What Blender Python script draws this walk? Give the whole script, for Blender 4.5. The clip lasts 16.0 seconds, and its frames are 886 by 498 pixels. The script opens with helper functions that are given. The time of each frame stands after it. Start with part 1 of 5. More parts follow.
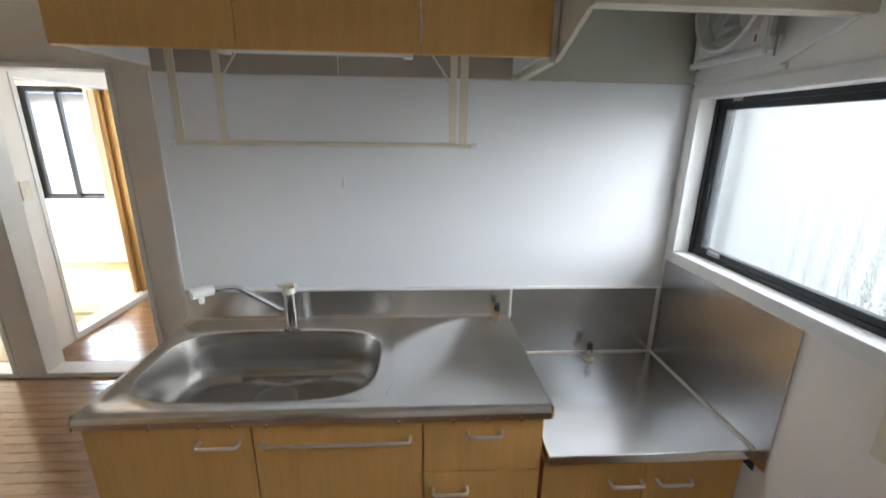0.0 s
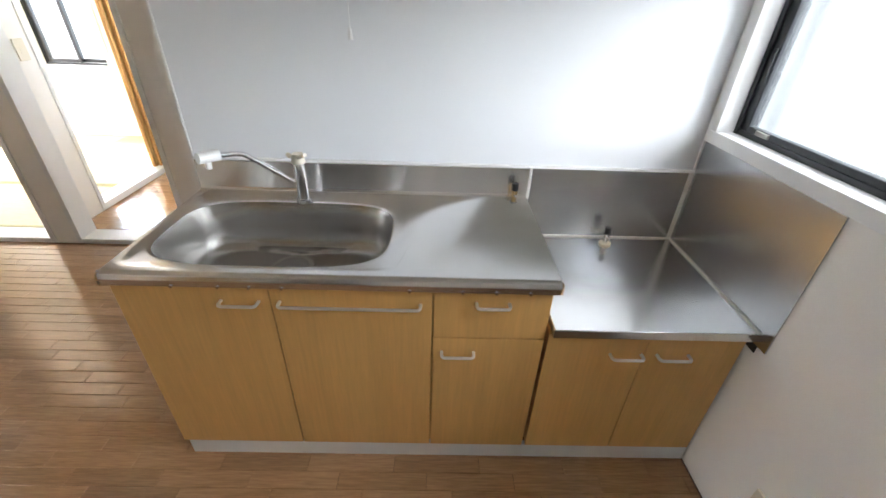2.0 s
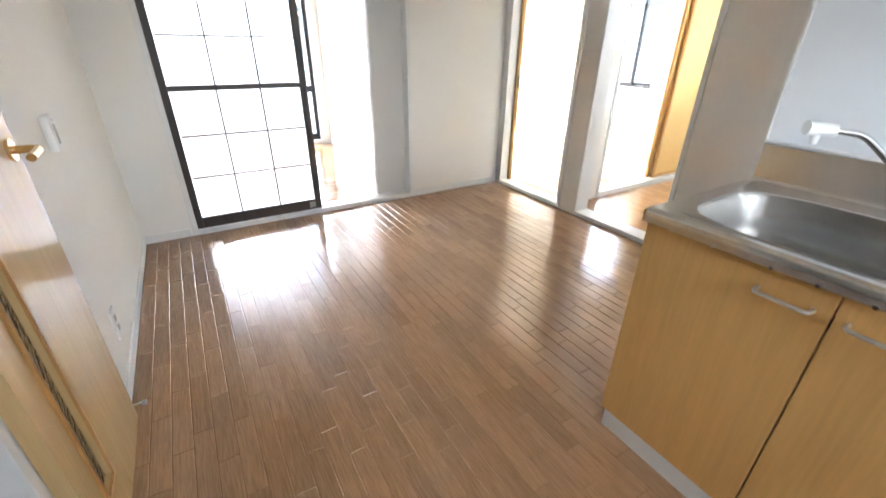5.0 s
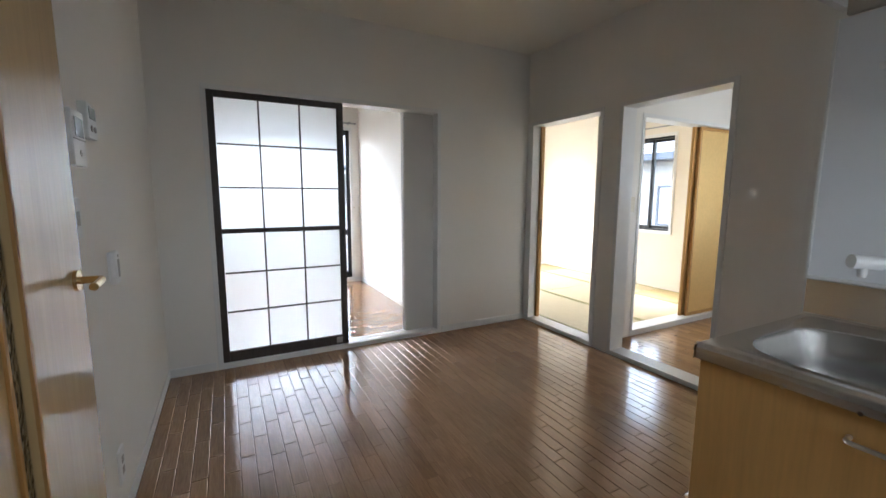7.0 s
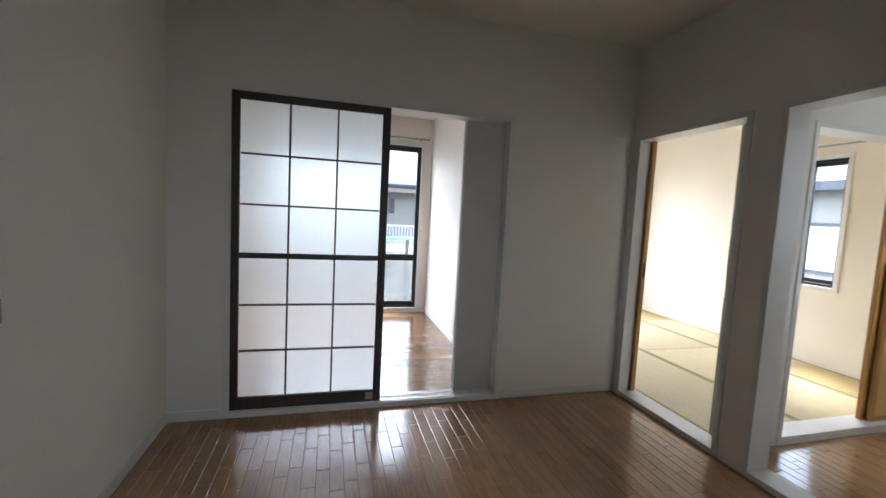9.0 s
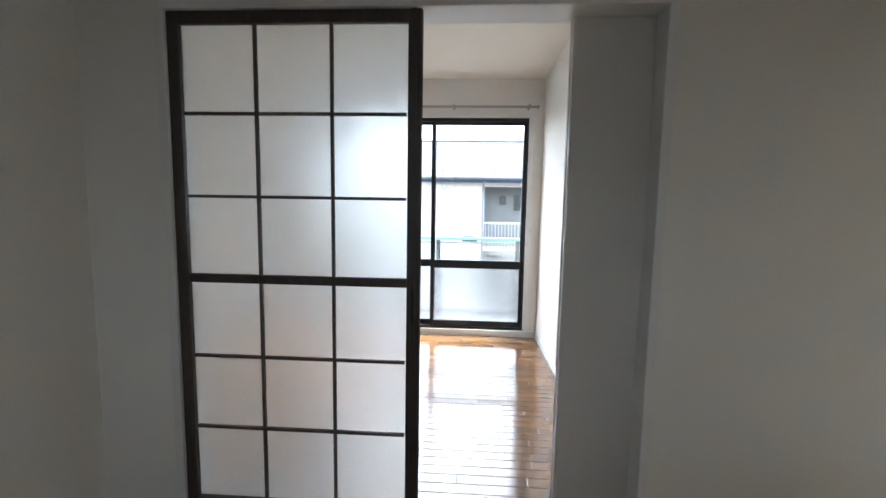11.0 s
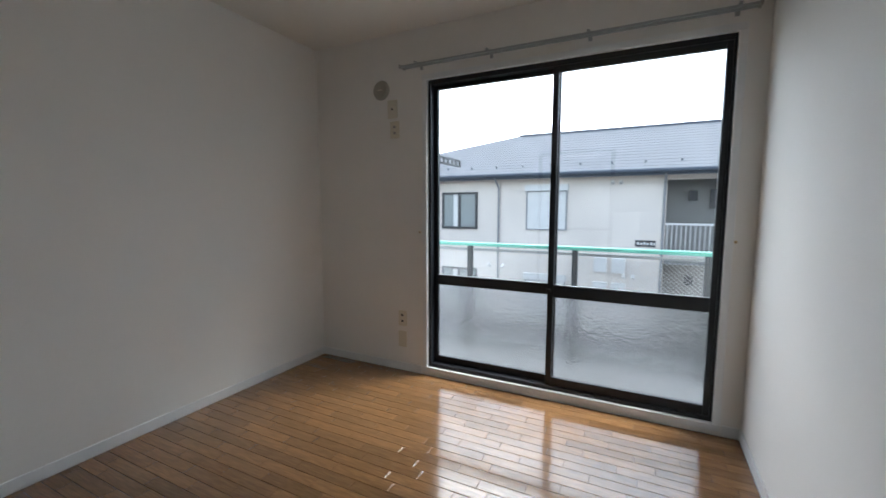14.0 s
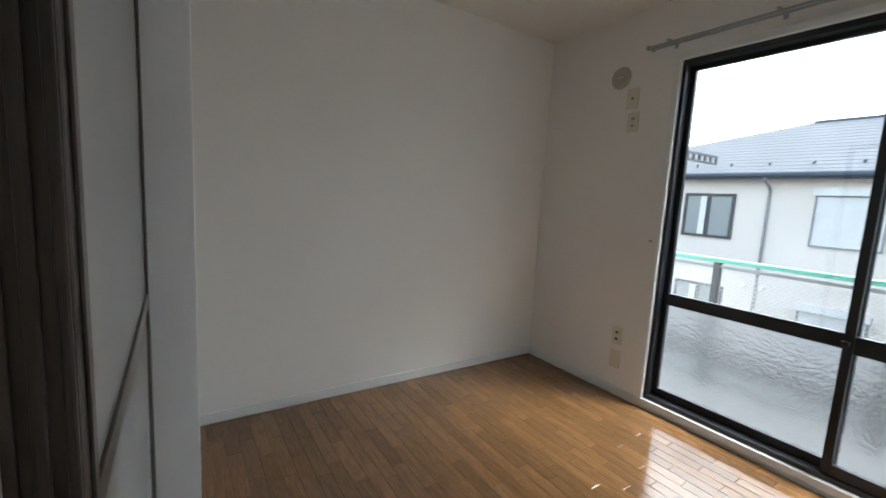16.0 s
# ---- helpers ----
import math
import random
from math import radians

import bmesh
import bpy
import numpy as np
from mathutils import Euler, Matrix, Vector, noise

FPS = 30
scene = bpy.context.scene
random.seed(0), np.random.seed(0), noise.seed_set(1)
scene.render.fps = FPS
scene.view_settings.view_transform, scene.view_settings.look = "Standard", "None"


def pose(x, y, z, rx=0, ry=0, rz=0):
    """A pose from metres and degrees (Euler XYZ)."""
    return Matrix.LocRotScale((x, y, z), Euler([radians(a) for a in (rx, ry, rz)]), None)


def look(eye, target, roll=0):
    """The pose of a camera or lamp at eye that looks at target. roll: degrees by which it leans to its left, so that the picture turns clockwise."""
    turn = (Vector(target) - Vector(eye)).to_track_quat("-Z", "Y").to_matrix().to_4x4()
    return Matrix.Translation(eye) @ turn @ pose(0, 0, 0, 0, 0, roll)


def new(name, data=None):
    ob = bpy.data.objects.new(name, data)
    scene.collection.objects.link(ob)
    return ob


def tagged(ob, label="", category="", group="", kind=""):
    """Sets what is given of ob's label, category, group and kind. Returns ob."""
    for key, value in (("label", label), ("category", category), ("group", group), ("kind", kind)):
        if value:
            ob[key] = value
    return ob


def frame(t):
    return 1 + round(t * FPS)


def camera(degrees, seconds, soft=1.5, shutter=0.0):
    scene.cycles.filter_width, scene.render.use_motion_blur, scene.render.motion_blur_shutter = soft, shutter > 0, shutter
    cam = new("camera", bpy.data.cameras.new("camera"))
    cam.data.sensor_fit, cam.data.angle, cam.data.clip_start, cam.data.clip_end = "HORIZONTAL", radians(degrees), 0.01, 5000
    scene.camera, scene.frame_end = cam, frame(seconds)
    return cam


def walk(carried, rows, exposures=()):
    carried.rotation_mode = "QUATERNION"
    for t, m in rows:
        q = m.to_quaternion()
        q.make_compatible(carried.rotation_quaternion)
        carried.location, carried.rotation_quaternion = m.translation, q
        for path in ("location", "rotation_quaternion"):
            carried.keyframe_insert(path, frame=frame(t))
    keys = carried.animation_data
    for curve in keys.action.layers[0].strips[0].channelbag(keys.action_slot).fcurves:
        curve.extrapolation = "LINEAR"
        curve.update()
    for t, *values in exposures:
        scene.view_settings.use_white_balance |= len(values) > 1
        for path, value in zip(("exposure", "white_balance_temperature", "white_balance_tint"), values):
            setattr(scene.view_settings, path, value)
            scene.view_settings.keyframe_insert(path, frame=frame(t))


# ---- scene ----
cam = camera(94.6, 16.0, shutter=0.35)
PATH = [
    (0, (-0.949, -1.456, 1.486), (-0.829, 0.463, 0.935), 0.9),
    (0.5, (-0.943, -1.449, 1.459), (-0.824, 0.386, 0.674), 2.7),
    (1, (-0.959, -1.434, 1.447), (-0.899, 0.326, 0.499), 2.6),
    (1.5, (-0.955, -1.421, 1.426), (-0.888, 0.297, 0.404), 2.4),
    (2, (-0.936, -1.421, 1.421), (-0.897, 0.286, 0.38), 2.1),
    (2.5, (-0.933, -1.421, 1.416), (-0.895, 0.269, 0.348), 2.1),
    (3, (-0.942, -1.423, 1.375), (-0.867, 0.264, 0.303), 3.0),
    (3.5, (-1.062, -1.415, 1.277), (-1.316, 0.179, 0.097), 4.5),
    (4, (-1.153, -1.46, 1.216), (-1.989, -0.078, 0.036), 1.8),
    (4.5, (-1.212, -1.503, 1.187), (-2.467, -0.436, 0.053), 0.1),
    (5, (-1.219, -1.541, 1.175), (-2.743, -0.608, 0.278), 0.8),
    (5.2, (-1.217, -1.543, 1.173), (-2.791, -0.601, 0.376), 1.9),
    (7.3, (-1.25, -1.569, 1.156), (-3.013, -0.644, 0.972), 1.1),
    (7.5, (-1.351, -1.568, 1.193), (-3.122, -0.658, 1.002), 4.3),
    (8, (-1.482, -1.434, 1.181), (-3.289, -0.596, 0.999), 3.3),
    (8.5, (-1.615, -1.279, 1.184), (-3.504, -0.629, 1.093), 4.5),
    (9, (-1.789, -1.111, 1.197), (-3.71, -0.583, 1.031), 3.0),
    (9.2, (-1.876, -1.059, 1.201), (-3.822, -0.616, 1.071), 3.4),
    (11.3, (-3.05, -0.58, 1.169), (-5.024, -0.805, 0.94), 0.5),
    (11.5, (-3.159, -0.545, 1.175), (-5.122, -0.85, 0.94), 0.2),
    (12, (-3.428, -0.524, 1.174), (-5.377, -0.935, 0.989), -1.0),
    (12.5, (-3.678, -0.512, 1.16), (-5.63, -0.866, 0.902), -0.8),
    (13, (-3.89, -0.476, 1.164), (-5.789, -1.049, 0.904), 0.7),
    (13.5, (-4.063, -0.47, 1.137), (-5.918, -1.153, 0.832), -0.1),
    (14, (-4.201, -0.447, 1.155), (-5.98, -1.338, 0.954), 0.1),
    (14.5, (-4.259, -0.426, 1.132), (-5.852, -1.632, 1.034), 0.0),
    (15, (-4.292, -0.423, 1.212), (-5.528, -1.99, 1.086), 3.5),
    (15.5, (-4.29, -0.455, 1.189), (-5.503, -2.036, 1.016), 4.1),
    (16, (-4.31, -0.507, 1.18), (-5.397, -2.166, 0.927), 3.1),
]
walk(cam, [(t, look(eye, target, roll)) for t, eye, target, roll in PATH], [(0, 4.66, 6350, 10), (0.5, 4.62, 6350, 10), (1, 4.74, 6350, 10), (2, 5.14, 6350, 10), (3, 5.4, 6400, 10), (3.5, 5.6, 6350, 10), (4.0, 5.75, 6300, 10), (5.0, 5.5, 6050, 9), (5.2, 5.45, 6050, 9), (7.3, 3.84, 5950, 9), (8, 3.74, 5950, 9), (9, 3.45, 5950, 9), (11.3, 3.5, 5850, 6), (12, 3.25, 5850, 6), (12.5, 2.9, 5850, 6), (13, 2.65, 5850, 6), (14, 2.1, 5850, 6), (14.5, 1.95, 5850, 6), (15, 2.05, 5950, 4), (15.5, 2.3, 6000, 4), (16, 2.4, 6000, 4)])

# ---- world and large lights ----
SKY = 0.15
world = bpy.data.worlds.new("overcast")
scene.world = world
world.use_nodes = True
wn = world.node_tree.nodes
sky = wn.new("ShaderNodeTexSky")
sky.sky_type = "NISHITA"
sky.sun_disc = False
sky.sun_elevation = radians(48)
sky.sun_rotation = radians(250)
sky.air_density, sky.dust_density, sky.ozone_density = 1.0, 1.5, 1.0
pale = wn.new("ShaderNodeHueSaturation")
pale.inputs["Saturation"].default_value = 0.42
world.node_tree.links.new(sky.outputs["Color"], pale.inputs["Color"])
world.node_tree.links.new(pale.outputs["Color"], wn["Background"].inputs["Color"])
wn["Background"].inputs["Strength"].default_value = SKY


def area_lamp(name, m, w, h, watts, color=(1, 1, 1)):
    data = bpy.data.lights.new(name, "AREA")
    data.shape, data.size, data.size_y, data.energy, data.color = "RECTANGLE", w, h, watts, color
    ob = new(name, data)
    ob.matrix_world = m
    return ob


sun_data = bpy.data.lights.new("sun", "SUN")
sun_data.energy, sun_data.angle, sun_data.color = 1.0, radians(25), (1.0, 0.97, 0.92)
sun = new("sun", sun_data)
sun.matrix_world = look((-6, 6, 12), (0, 0, 0))
# daylight behind the screened kitchen window and the tatami room's garden window
area_lamp("window_light", look((1.5, -0.8, 2.0), (0, -0.7, 1.2)), 2.2, 1.6, 6.1, (0.95, 0.98, 1.0))
area_lamp("window_light", look((-6.66, 1.9, 1.15), (-5.0, 1.9, 1.05)), 1.5, 1.7, 0.72, (1.0, 0.98, 0.95))
# lamp added at an unseen hall window to brighten the hall
area_lamp("window_light", look((-2.335, 2.25, 1.45), (-3.4, 2.0, 1.2)), 0.7, 0.9, 0.30, (0.97, 0.99, 1.0))

# ---- materials ----


def material(name, base, rough=0.5, metal=0.0, vary=0.06, scale=3.0, grain=0.0, grain_scale=120.0, bump=0.0,
             bump_scale=250.0, stretch=(1, 1, 1), random_hue=0.0, island=False, coat=0.0, rough_vary=0.0, spec=0.5):
    m = bpy.data.materials.new(name)
    m.use_nodes = True
    n, l = m.node_tree.nodes, m.node_tree.links
    b = n["Principled BSDF"]
    b.inputs["Roughness"].default_value = rough
    b.inputs["Metallic"].default_value = metal
    b.inputs["Coat Weight"].default_value = coat
    b.inputs["Coat Roughness"].default_value = 0.12
    b.inputs["Specular IOR Level"].default_value = spec
    co = n.new("ShaderNodeTexCoord")
    mp = n.new("ShaderNodeMapping")
    mp.inputs["Scale"].default_value = stretch
    l.new(co.outputs["Object"], mp.inputs["Vector"])
    vec = mp.outputs["Vector"]
    if random_hue:
        info = n.new("ShaderNodeNewGeometry" if island else "ShaderNodeObjectInfo").outputs["Random Per Island" if island else "Random"]
        mul = n.new("ShaderNodeMath")
        mul.operation = "MULTIPLY"
        mul.inputs[1].default_value = 37.0
        l.new(info, mul.inputs[0])
        add = n.new("ShaderNodeVectorMath")
        l.new(vec, add.inputs[0])
        l.new(mul.outputs[0], add.inputs[1])
        vec = add.outputs[0]
    big = n.new("ShaderNodeTexNoise")
    big.inputs["Scale"].default_value, big.inputs["Detail"].default_value = scale, 4.0
    l.new(vec, big.inputs["Vector"])
    fine = n.new("ShaderNodeTexNoise")
    fine.inputs["Scale"].default_value, fine.inputs["Detail"].default_value = grain_scale, 6.0
    l.new(vec, fine.inputs["Vector"])

    def factor(source, amount):
        r = n.new("ShaderNodeMapRange")
        r.inputs["From Min"].default_value, r.inputs["From Max"].default_value = 0.3, 0.7
        r.inputs["To Min"].default_value, r.inputs["To Max"].default_value = 1 - amount, 1 + amount
        l.new(source, r.inputs["Value"])
        return r.outputs["Result"]

    value = factor(big.outputs["Fac"], vary)
    for source, amount in ((fine.outputs["Fac"], grain),) if grain else ():
        mm = n.new("ShaderNodeMath")
        mm.operation = "MULTIPLY"
        l.new(value, mm.inputs[0])
        l.new(factor(source, amount), mm.inputs[1])
        value = mm.outputs[0]
    if random_hue:
        r = n.new("ShaderNodeMapRange")
        r.inputs["To Min"].default_value, r.inputs["To Max"].default_value = 1 - random_hue, 1 + random_hue
        l.new(info, r.inputs["Value"])
        mm = n.new("ShaderNodeMath")
        mm.operation = "MULTIPLY"
        l.new(value, mm.inputs[0])
        l.new(r.outputs["Result"], mm.inputs[1])
        value = mm.outputs[0]
    hs = n.new("ShaderNodeHueSaturation")
    hs.inputs["Color"].default_value = (*base, 1)
    l.new(value, hs.inputs["Value"])
    l.new(hs.outputs["Color"], b.inputs["Base Color"])
    if rough_vary:
        r = n.new("ShaderNodeMapRange")
        r.inputs["From Min"].default_value, r.inputs["From Max"].default_value = 0.3, 0.7
        r.inputs["To Min"].default_value, r.inputs["To Max"].default_value = rough - rough_vary, rough + rough_vary
        l.new(big.outputs["Fac"], r.inputs["Value"])
        l.new(r.outputs["Result"], b.inputs["Roughness"])
    if bump:
        t = n.new("ShaderNodeTexNoise")
        t.inputs["Scale"].default_value, t.inputs["Detail"].default_value = bump_scale, 3.0
        l.new(vec, t.inputs["Vector"])
        bp = n.new("ShaderNodeBump")
        bp.inputs["Strength"].default_value, bp.inputs["Distance"].default_value = bump, 0.002
        l.new(t.outputs["Fac"], bp.inputs["Height"])
        l.new(bp.outputs["Normal"], b.inputs["Normal"])
    return m


def glass_material(name, rough=0.0, bump=0.0, bump_scale=60.0, tint=(0.97, 0.99, 0.98), milk=0.0, coat=0.0):
    """Clear, rolled or frosted glass; milk: the share of light that a frosted sheet scatters."""
    m = bpy.data.materials.new(name)
    m.use_nodes = True
    n, l = m.node_tree.nodes, m.node_tree.links
    b = n["Principled BSDF"]
    b.inputs["Base Color"].default_value = (*tint, 1)
    b.inputs["Transmission Weight"].default_value = 1.0
    b.inputs["Roughness"].default_value = rough
    b.inputs["IOR"].default_value = 1.45
    b.inputs["Coat Weight"].default_value, b.inputs["Coat Roughness"].default_value = coat, 0.06
    if bump:
        co, t, bp = n.new("ShaderNodeTexCoord"), n.new("ShaderNodeTexVoronoi"), n.new("ShaderNodeBump")
        t.feature = "SMOOTH_F1"
        t.inputs["Scale"].default_value = bump_scale
        bp.inputs["Strength"].default_value, bp.inputs["Distance"].default_value = bump, 0.004
        l.new(co.outputs["Object"], t.inputs["Vector"])
        l.new(t.outputs["Distance"], bp.inputs["Height"])
        l.new(bp.outputs["Normal"], b.inputs["Normal"])
    if milk:
        tr, di, mx, mx2 = n.new("ShaderNodeBsdfTranslucent"), n.new("ShaderNodeBsdfDiffuse"), n.new("ShaderNodeMixShader"), n.new("ShaderNodeMixShader")
        tr.inputs["Color"].default_value = (*tint, 1)
        di.inputs["Color"].default_value = (*tint, 1)
        mx.inputs["Fac"].default_value = 0.18
        mx2.inputs["Fac"].default_value = milk
        l.new(tr.outputs[0], mx.inputs[1])
        l.new(di.outputs[0], mx.inputs[2])
        l.new(b.outputs[0], mx2.inputs[1])
        l.new(mx.outputs[0], mx2.inputs[2])
        l.new(mx2.outputs[0], n["Material Output"].inputs["Surface"])
    return m


WALLPAPER = material("wallpaper", (0.85, 0.825, 0.78), 0.75, vary=0.025, scale=1.2, grain=0.02, grain_scale=300, bump=0.35, bump_scale=420)
CREAM_PAPER = material("cream_wallpaper", (0.83, 0.77, 0.68), 0.8, vary=0.03, scale=1.5, bump=0.3, bump_scale=350)
CEILING_PAPER = material("ceiling_paper", (0.80, 0.76, 0.69), 0.85, vary=0.03, scale=1.0, bump=0.3, bump_scale=300)
WHITE_PAINT = material("white_paint", (0.80, 0.80, 0.79), 0.38, vary=0.03, scale=6, bump=0.05)
PANEL_WHITE = material("kitchen_panel", (0.78, 0.795, 0.82), 0.42, vary=0.015, scale=2, bump=0.04, bump_scale=30)
SLIDE_GREY = material("grey_laminate", (0.68, 0.665, 0.64), 0.45, vary=0.03, scale=3, bump=0.05)
STEEL = material("stainless", (0.78, 0.77, 0.76), 0.22, 1.0, vary=0.02, scale=1.5, grain=0.02, grain_scale=40, stretch=(1, 10, 10))
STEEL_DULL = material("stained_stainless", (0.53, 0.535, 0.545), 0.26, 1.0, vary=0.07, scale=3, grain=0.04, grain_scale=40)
STEEL_BASIN = material("dimmed_basin_steel", (0.50, 0.485, 0.465), 0.25, 1.0, vary=0.04, scale=2, grain=0.03, grain_scale=40)
CHROME = material("chrome", (0.80, 0.80, 0.82), 0.08, 1.0, vary=0.02)
ALU = material("aluminium", (0.86, 0.86, 0.87), 0.36, 1.0, vary=0.04, scale=20)
BRASS = material("brass", (0.78, 0.58, 0.30), 0.20, 1.0, vary=0.06, scale=30)
MAPLE = material("maple_laminate", (0.70, 0.405, 0.135), 0.40, vary=0.05, scale=2.2, grain=0.05, grain_scale=9, stretch=(14, 14, 0.8), bump=0.05, bump_scale=60)
DOOR_MAPLE = material("glossy_maple", (0.60, 0.42, 0.20), 0.24, vary=0.04, scale=2.0, grain=0.05, grain_scale=9, stretch=(12, 12, 0.7), coat=0.3)
FLOOR_BROWN, FLOOR_BROWN_JOINED = (material("brown_floor" + s, (0.36, 0.208, 0.106), 0.16, coat=0.45, vary=0.08, scale=3.0, grain=0.15, grain_scale=12, stretch=(1.2, 14, 14), random_hue=0.14, bump=0.03, bump_scale=50, rough_vary=0.05, island=bool(s)) for s in ("", "_joined"))
FLOOR_OAK, FLOOR_OAK_JOINED = (material("oak_floor" + s, (0.235, 0.121, 0.048), 0.15, coat=0.6, vary=0.10, scale=3.0, grain=0.20, grain_scale=12, stretch=(1.2, 14, 14), random_hue=0.20, bump=0.03, bump_scale=50, rough_vary=0.05, island=bool(s)) for s in ("", "_joined"))
SUBFLOOR = material("subfloor", (0.13, 0.075, 0.042), 0.7, vary=0.1)
DARK_WOOD = material("dark_wood", (0.055, 0.042, 0.036), 0.40, vary=0.15, scale=4, grain=0.2, grain_scale=20, stretch=(10, 10, 1), bump=0.15, bump_scale=60)
BLACK_SASH = material("black_aluminium", (0.012, 0.014, 0.018), 0.38, vary=0.1, scale=10)
BLACK = material("black_plastic", (0.015, 0.015, 0.016), 0.35)
IVORY = material("ivory_plastic", (0.72, 0.67, 0.55), 0.40, vary=0.03)
CREAM_METAL = material("cream_steel", (0.62, 0.58, 0.47), 0.34, vary=0.04, scale=5)
WHITE_PLASTIC = material("white_plastic", (0.80, 0.80, 0.79), 0.35, vary=0.02)
HOOD_INSIDE = material("hood_inner_board", (0.50, 0.50, 0.43), 0.5, vary=0.05, scale=6)
GREY_PLASTIC = material("grey_plastic", (0.36, 0.34, 0.31), 0.4, vary=0.04)
SCREEN = material("lcd_screen", (0.30, 0.33, 0.33), 0.12, vary=0.02)
CAULK = material("white_caulk", (0.78, 0.77, 0.72), 0.6, vary=0.05)
TATAMI = material("tatami_straw", (0.56, 0.48, 0.31), 0.75, vary=0.06, scale=3, grain=0.12, grain_scale=8, stretch=(2, 60, 60), random_hue=0.10, bump=0.3, bump_scale=120)
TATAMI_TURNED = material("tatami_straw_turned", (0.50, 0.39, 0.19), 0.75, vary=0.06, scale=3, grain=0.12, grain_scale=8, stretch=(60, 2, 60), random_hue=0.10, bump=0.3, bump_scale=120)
HERI = material("tatami_border", (0.34, 0.33, 0.16), 0.8, vary=0.1, scale=60)
FUSUMA = material("fusuma_paper", (0.74, 0.50, 0.20), 0.7, vary=0.04, scale=2, grain=0.04, grain_scale=40)
HONEY_WOOD = material("honey_wood", (0.50, 0.27, 0.085), 0.45, vary=0.10, scale=4, grain=0.15, grain_scale=12, stretch=(12, 12, 1))
FROSTED = glass_material("frosted_pane", 0.52, tint=(0.88, 0.90, 0.90), milk=0.11, coat=1.0)
FROST_WINDOW = glass_material("frosted_window", 0.07, 0.08, 120, milk=0.015)
ROLLED = glass_material("rolled_glass", 0.22, 0.5, 75, tint=(0.72, 0.74, 0.75))
CLEAR = glass_material("clear_glass", 0.0)
STUCCO = material("stucco", (0.78, 0.71, 0.645), 0.85, vary=0.06, scale=0.6, grain=0.03, grain_scale=20, bump=0.3, bump_scale=40)
STUCCO_SHADE = material("shaded_stucco", (0.33, 0.325, 0.31), 0.85, vary=0.05, scale=0.8)
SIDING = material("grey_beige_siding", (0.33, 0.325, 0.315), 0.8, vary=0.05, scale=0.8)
SLATE = material("roof_slate", (0.17, 0.175, 0.19), 0.85, vary=0.08, scale=1.0, grain=0.06, grain_scale=8, random_hue=0.08)
GUTTER = material("gutter", (0.10, 0.115, 0.14), 0.85, vary=0.05, spec=0.1)
PIPE = material("downpipe", (0.30, 0.30, 0.31), 0.5, vary=0.05)
FRAME_BROWN = material("bronze_frame", (0.05, 0.05, 0.055), 0.4, vary=0.1)
SHUTTER = material("shutter", (0.78, 0.775, 0.76), 0.55, vary=0.04)
MINT = material("mint_paint", (0.22, 0.62, 0.50), 0.4, vary=0.05, scale=4)
STEEL_GREY = material("painted_steel", (0.36, 0.37, 0.37), 0.45, vary=0.05)
POST_DARK = material("dark_post", (0.09, 0.095, 0.10), 0.45, vary=0.05)
CONCRETE = material("concrete", (0.22, 0.22, 0.215), 0.85, vary=0.12, scale=2, grain=0.08, grain_scale=60, bump=0.3, bump_scale=80)
ASPHALT = material("asphalt", (0.055, 0.055, 0.057), 0.9, vary=0.15, scale=0.5, grain=0.2, grain_scale=80)
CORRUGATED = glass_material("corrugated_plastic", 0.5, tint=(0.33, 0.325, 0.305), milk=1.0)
# rib shading painted into the corrugated sheet's colour as dark stripes, stronger towards the foot
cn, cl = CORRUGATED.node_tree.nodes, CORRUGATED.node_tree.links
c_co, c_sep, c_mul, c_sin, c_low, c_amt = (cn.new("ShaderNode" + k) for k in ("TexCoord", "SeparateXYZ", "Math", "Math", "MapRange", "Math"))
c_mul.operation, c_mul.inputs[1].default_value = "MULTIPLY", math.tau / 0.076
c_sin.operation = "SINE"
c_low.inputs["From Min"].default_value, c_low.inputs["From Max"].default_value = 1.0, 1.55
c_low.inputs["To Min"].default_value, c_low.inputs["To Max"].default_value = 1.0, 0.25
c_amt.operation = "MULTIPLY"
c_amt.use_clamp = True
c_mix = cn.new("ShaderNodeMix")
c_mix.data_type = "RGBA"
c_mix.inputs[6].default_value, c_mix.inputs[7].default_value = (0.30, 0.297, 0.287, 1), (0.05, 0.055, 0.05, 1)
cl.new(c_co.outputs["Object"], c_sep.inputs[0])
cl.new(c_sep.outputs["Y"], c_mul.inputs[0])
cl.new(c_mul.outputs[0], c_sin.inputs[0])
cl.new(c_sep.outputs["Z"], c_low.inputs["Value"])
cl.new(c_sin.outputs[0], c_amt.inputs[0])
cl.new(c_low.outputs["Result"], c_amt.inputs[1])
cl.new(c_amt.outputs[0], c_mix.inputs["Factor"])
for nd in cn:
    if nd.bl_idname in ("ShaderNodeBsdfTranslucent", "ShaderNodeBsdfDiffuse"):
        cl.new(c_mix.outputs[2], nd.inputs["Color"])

# ---- builders ----


def bm_box(lo, hi, bevel=0.0, bm=None):
    bm = bm or bmesh.new()
    c = [(a + b) / 2 for a, b in zip(lo, hi)]
    s = [abs(b - a) for a, b in zip(lo, hi)]
    made = bmesh.ops.create_cube(bm, size=1.0, matrix=Matrix.LocRotScale(c, None, s))
    if bevel:
        edges = list({e for v in made["verts"] for e in v.link_edges})
        bmesh.ops.bevel(bm, geom=edges, offset=min(bevel, min(s) * 0.45), segments=2, affect="EDGES", profile=0.6)
    return bm


def bm_boxes(pairs, bevel=0.0):
    bm = bmesh.new()
    for lo, hi in pairs:
        bm_box(lo, hi, bevel, bm)
    return bm


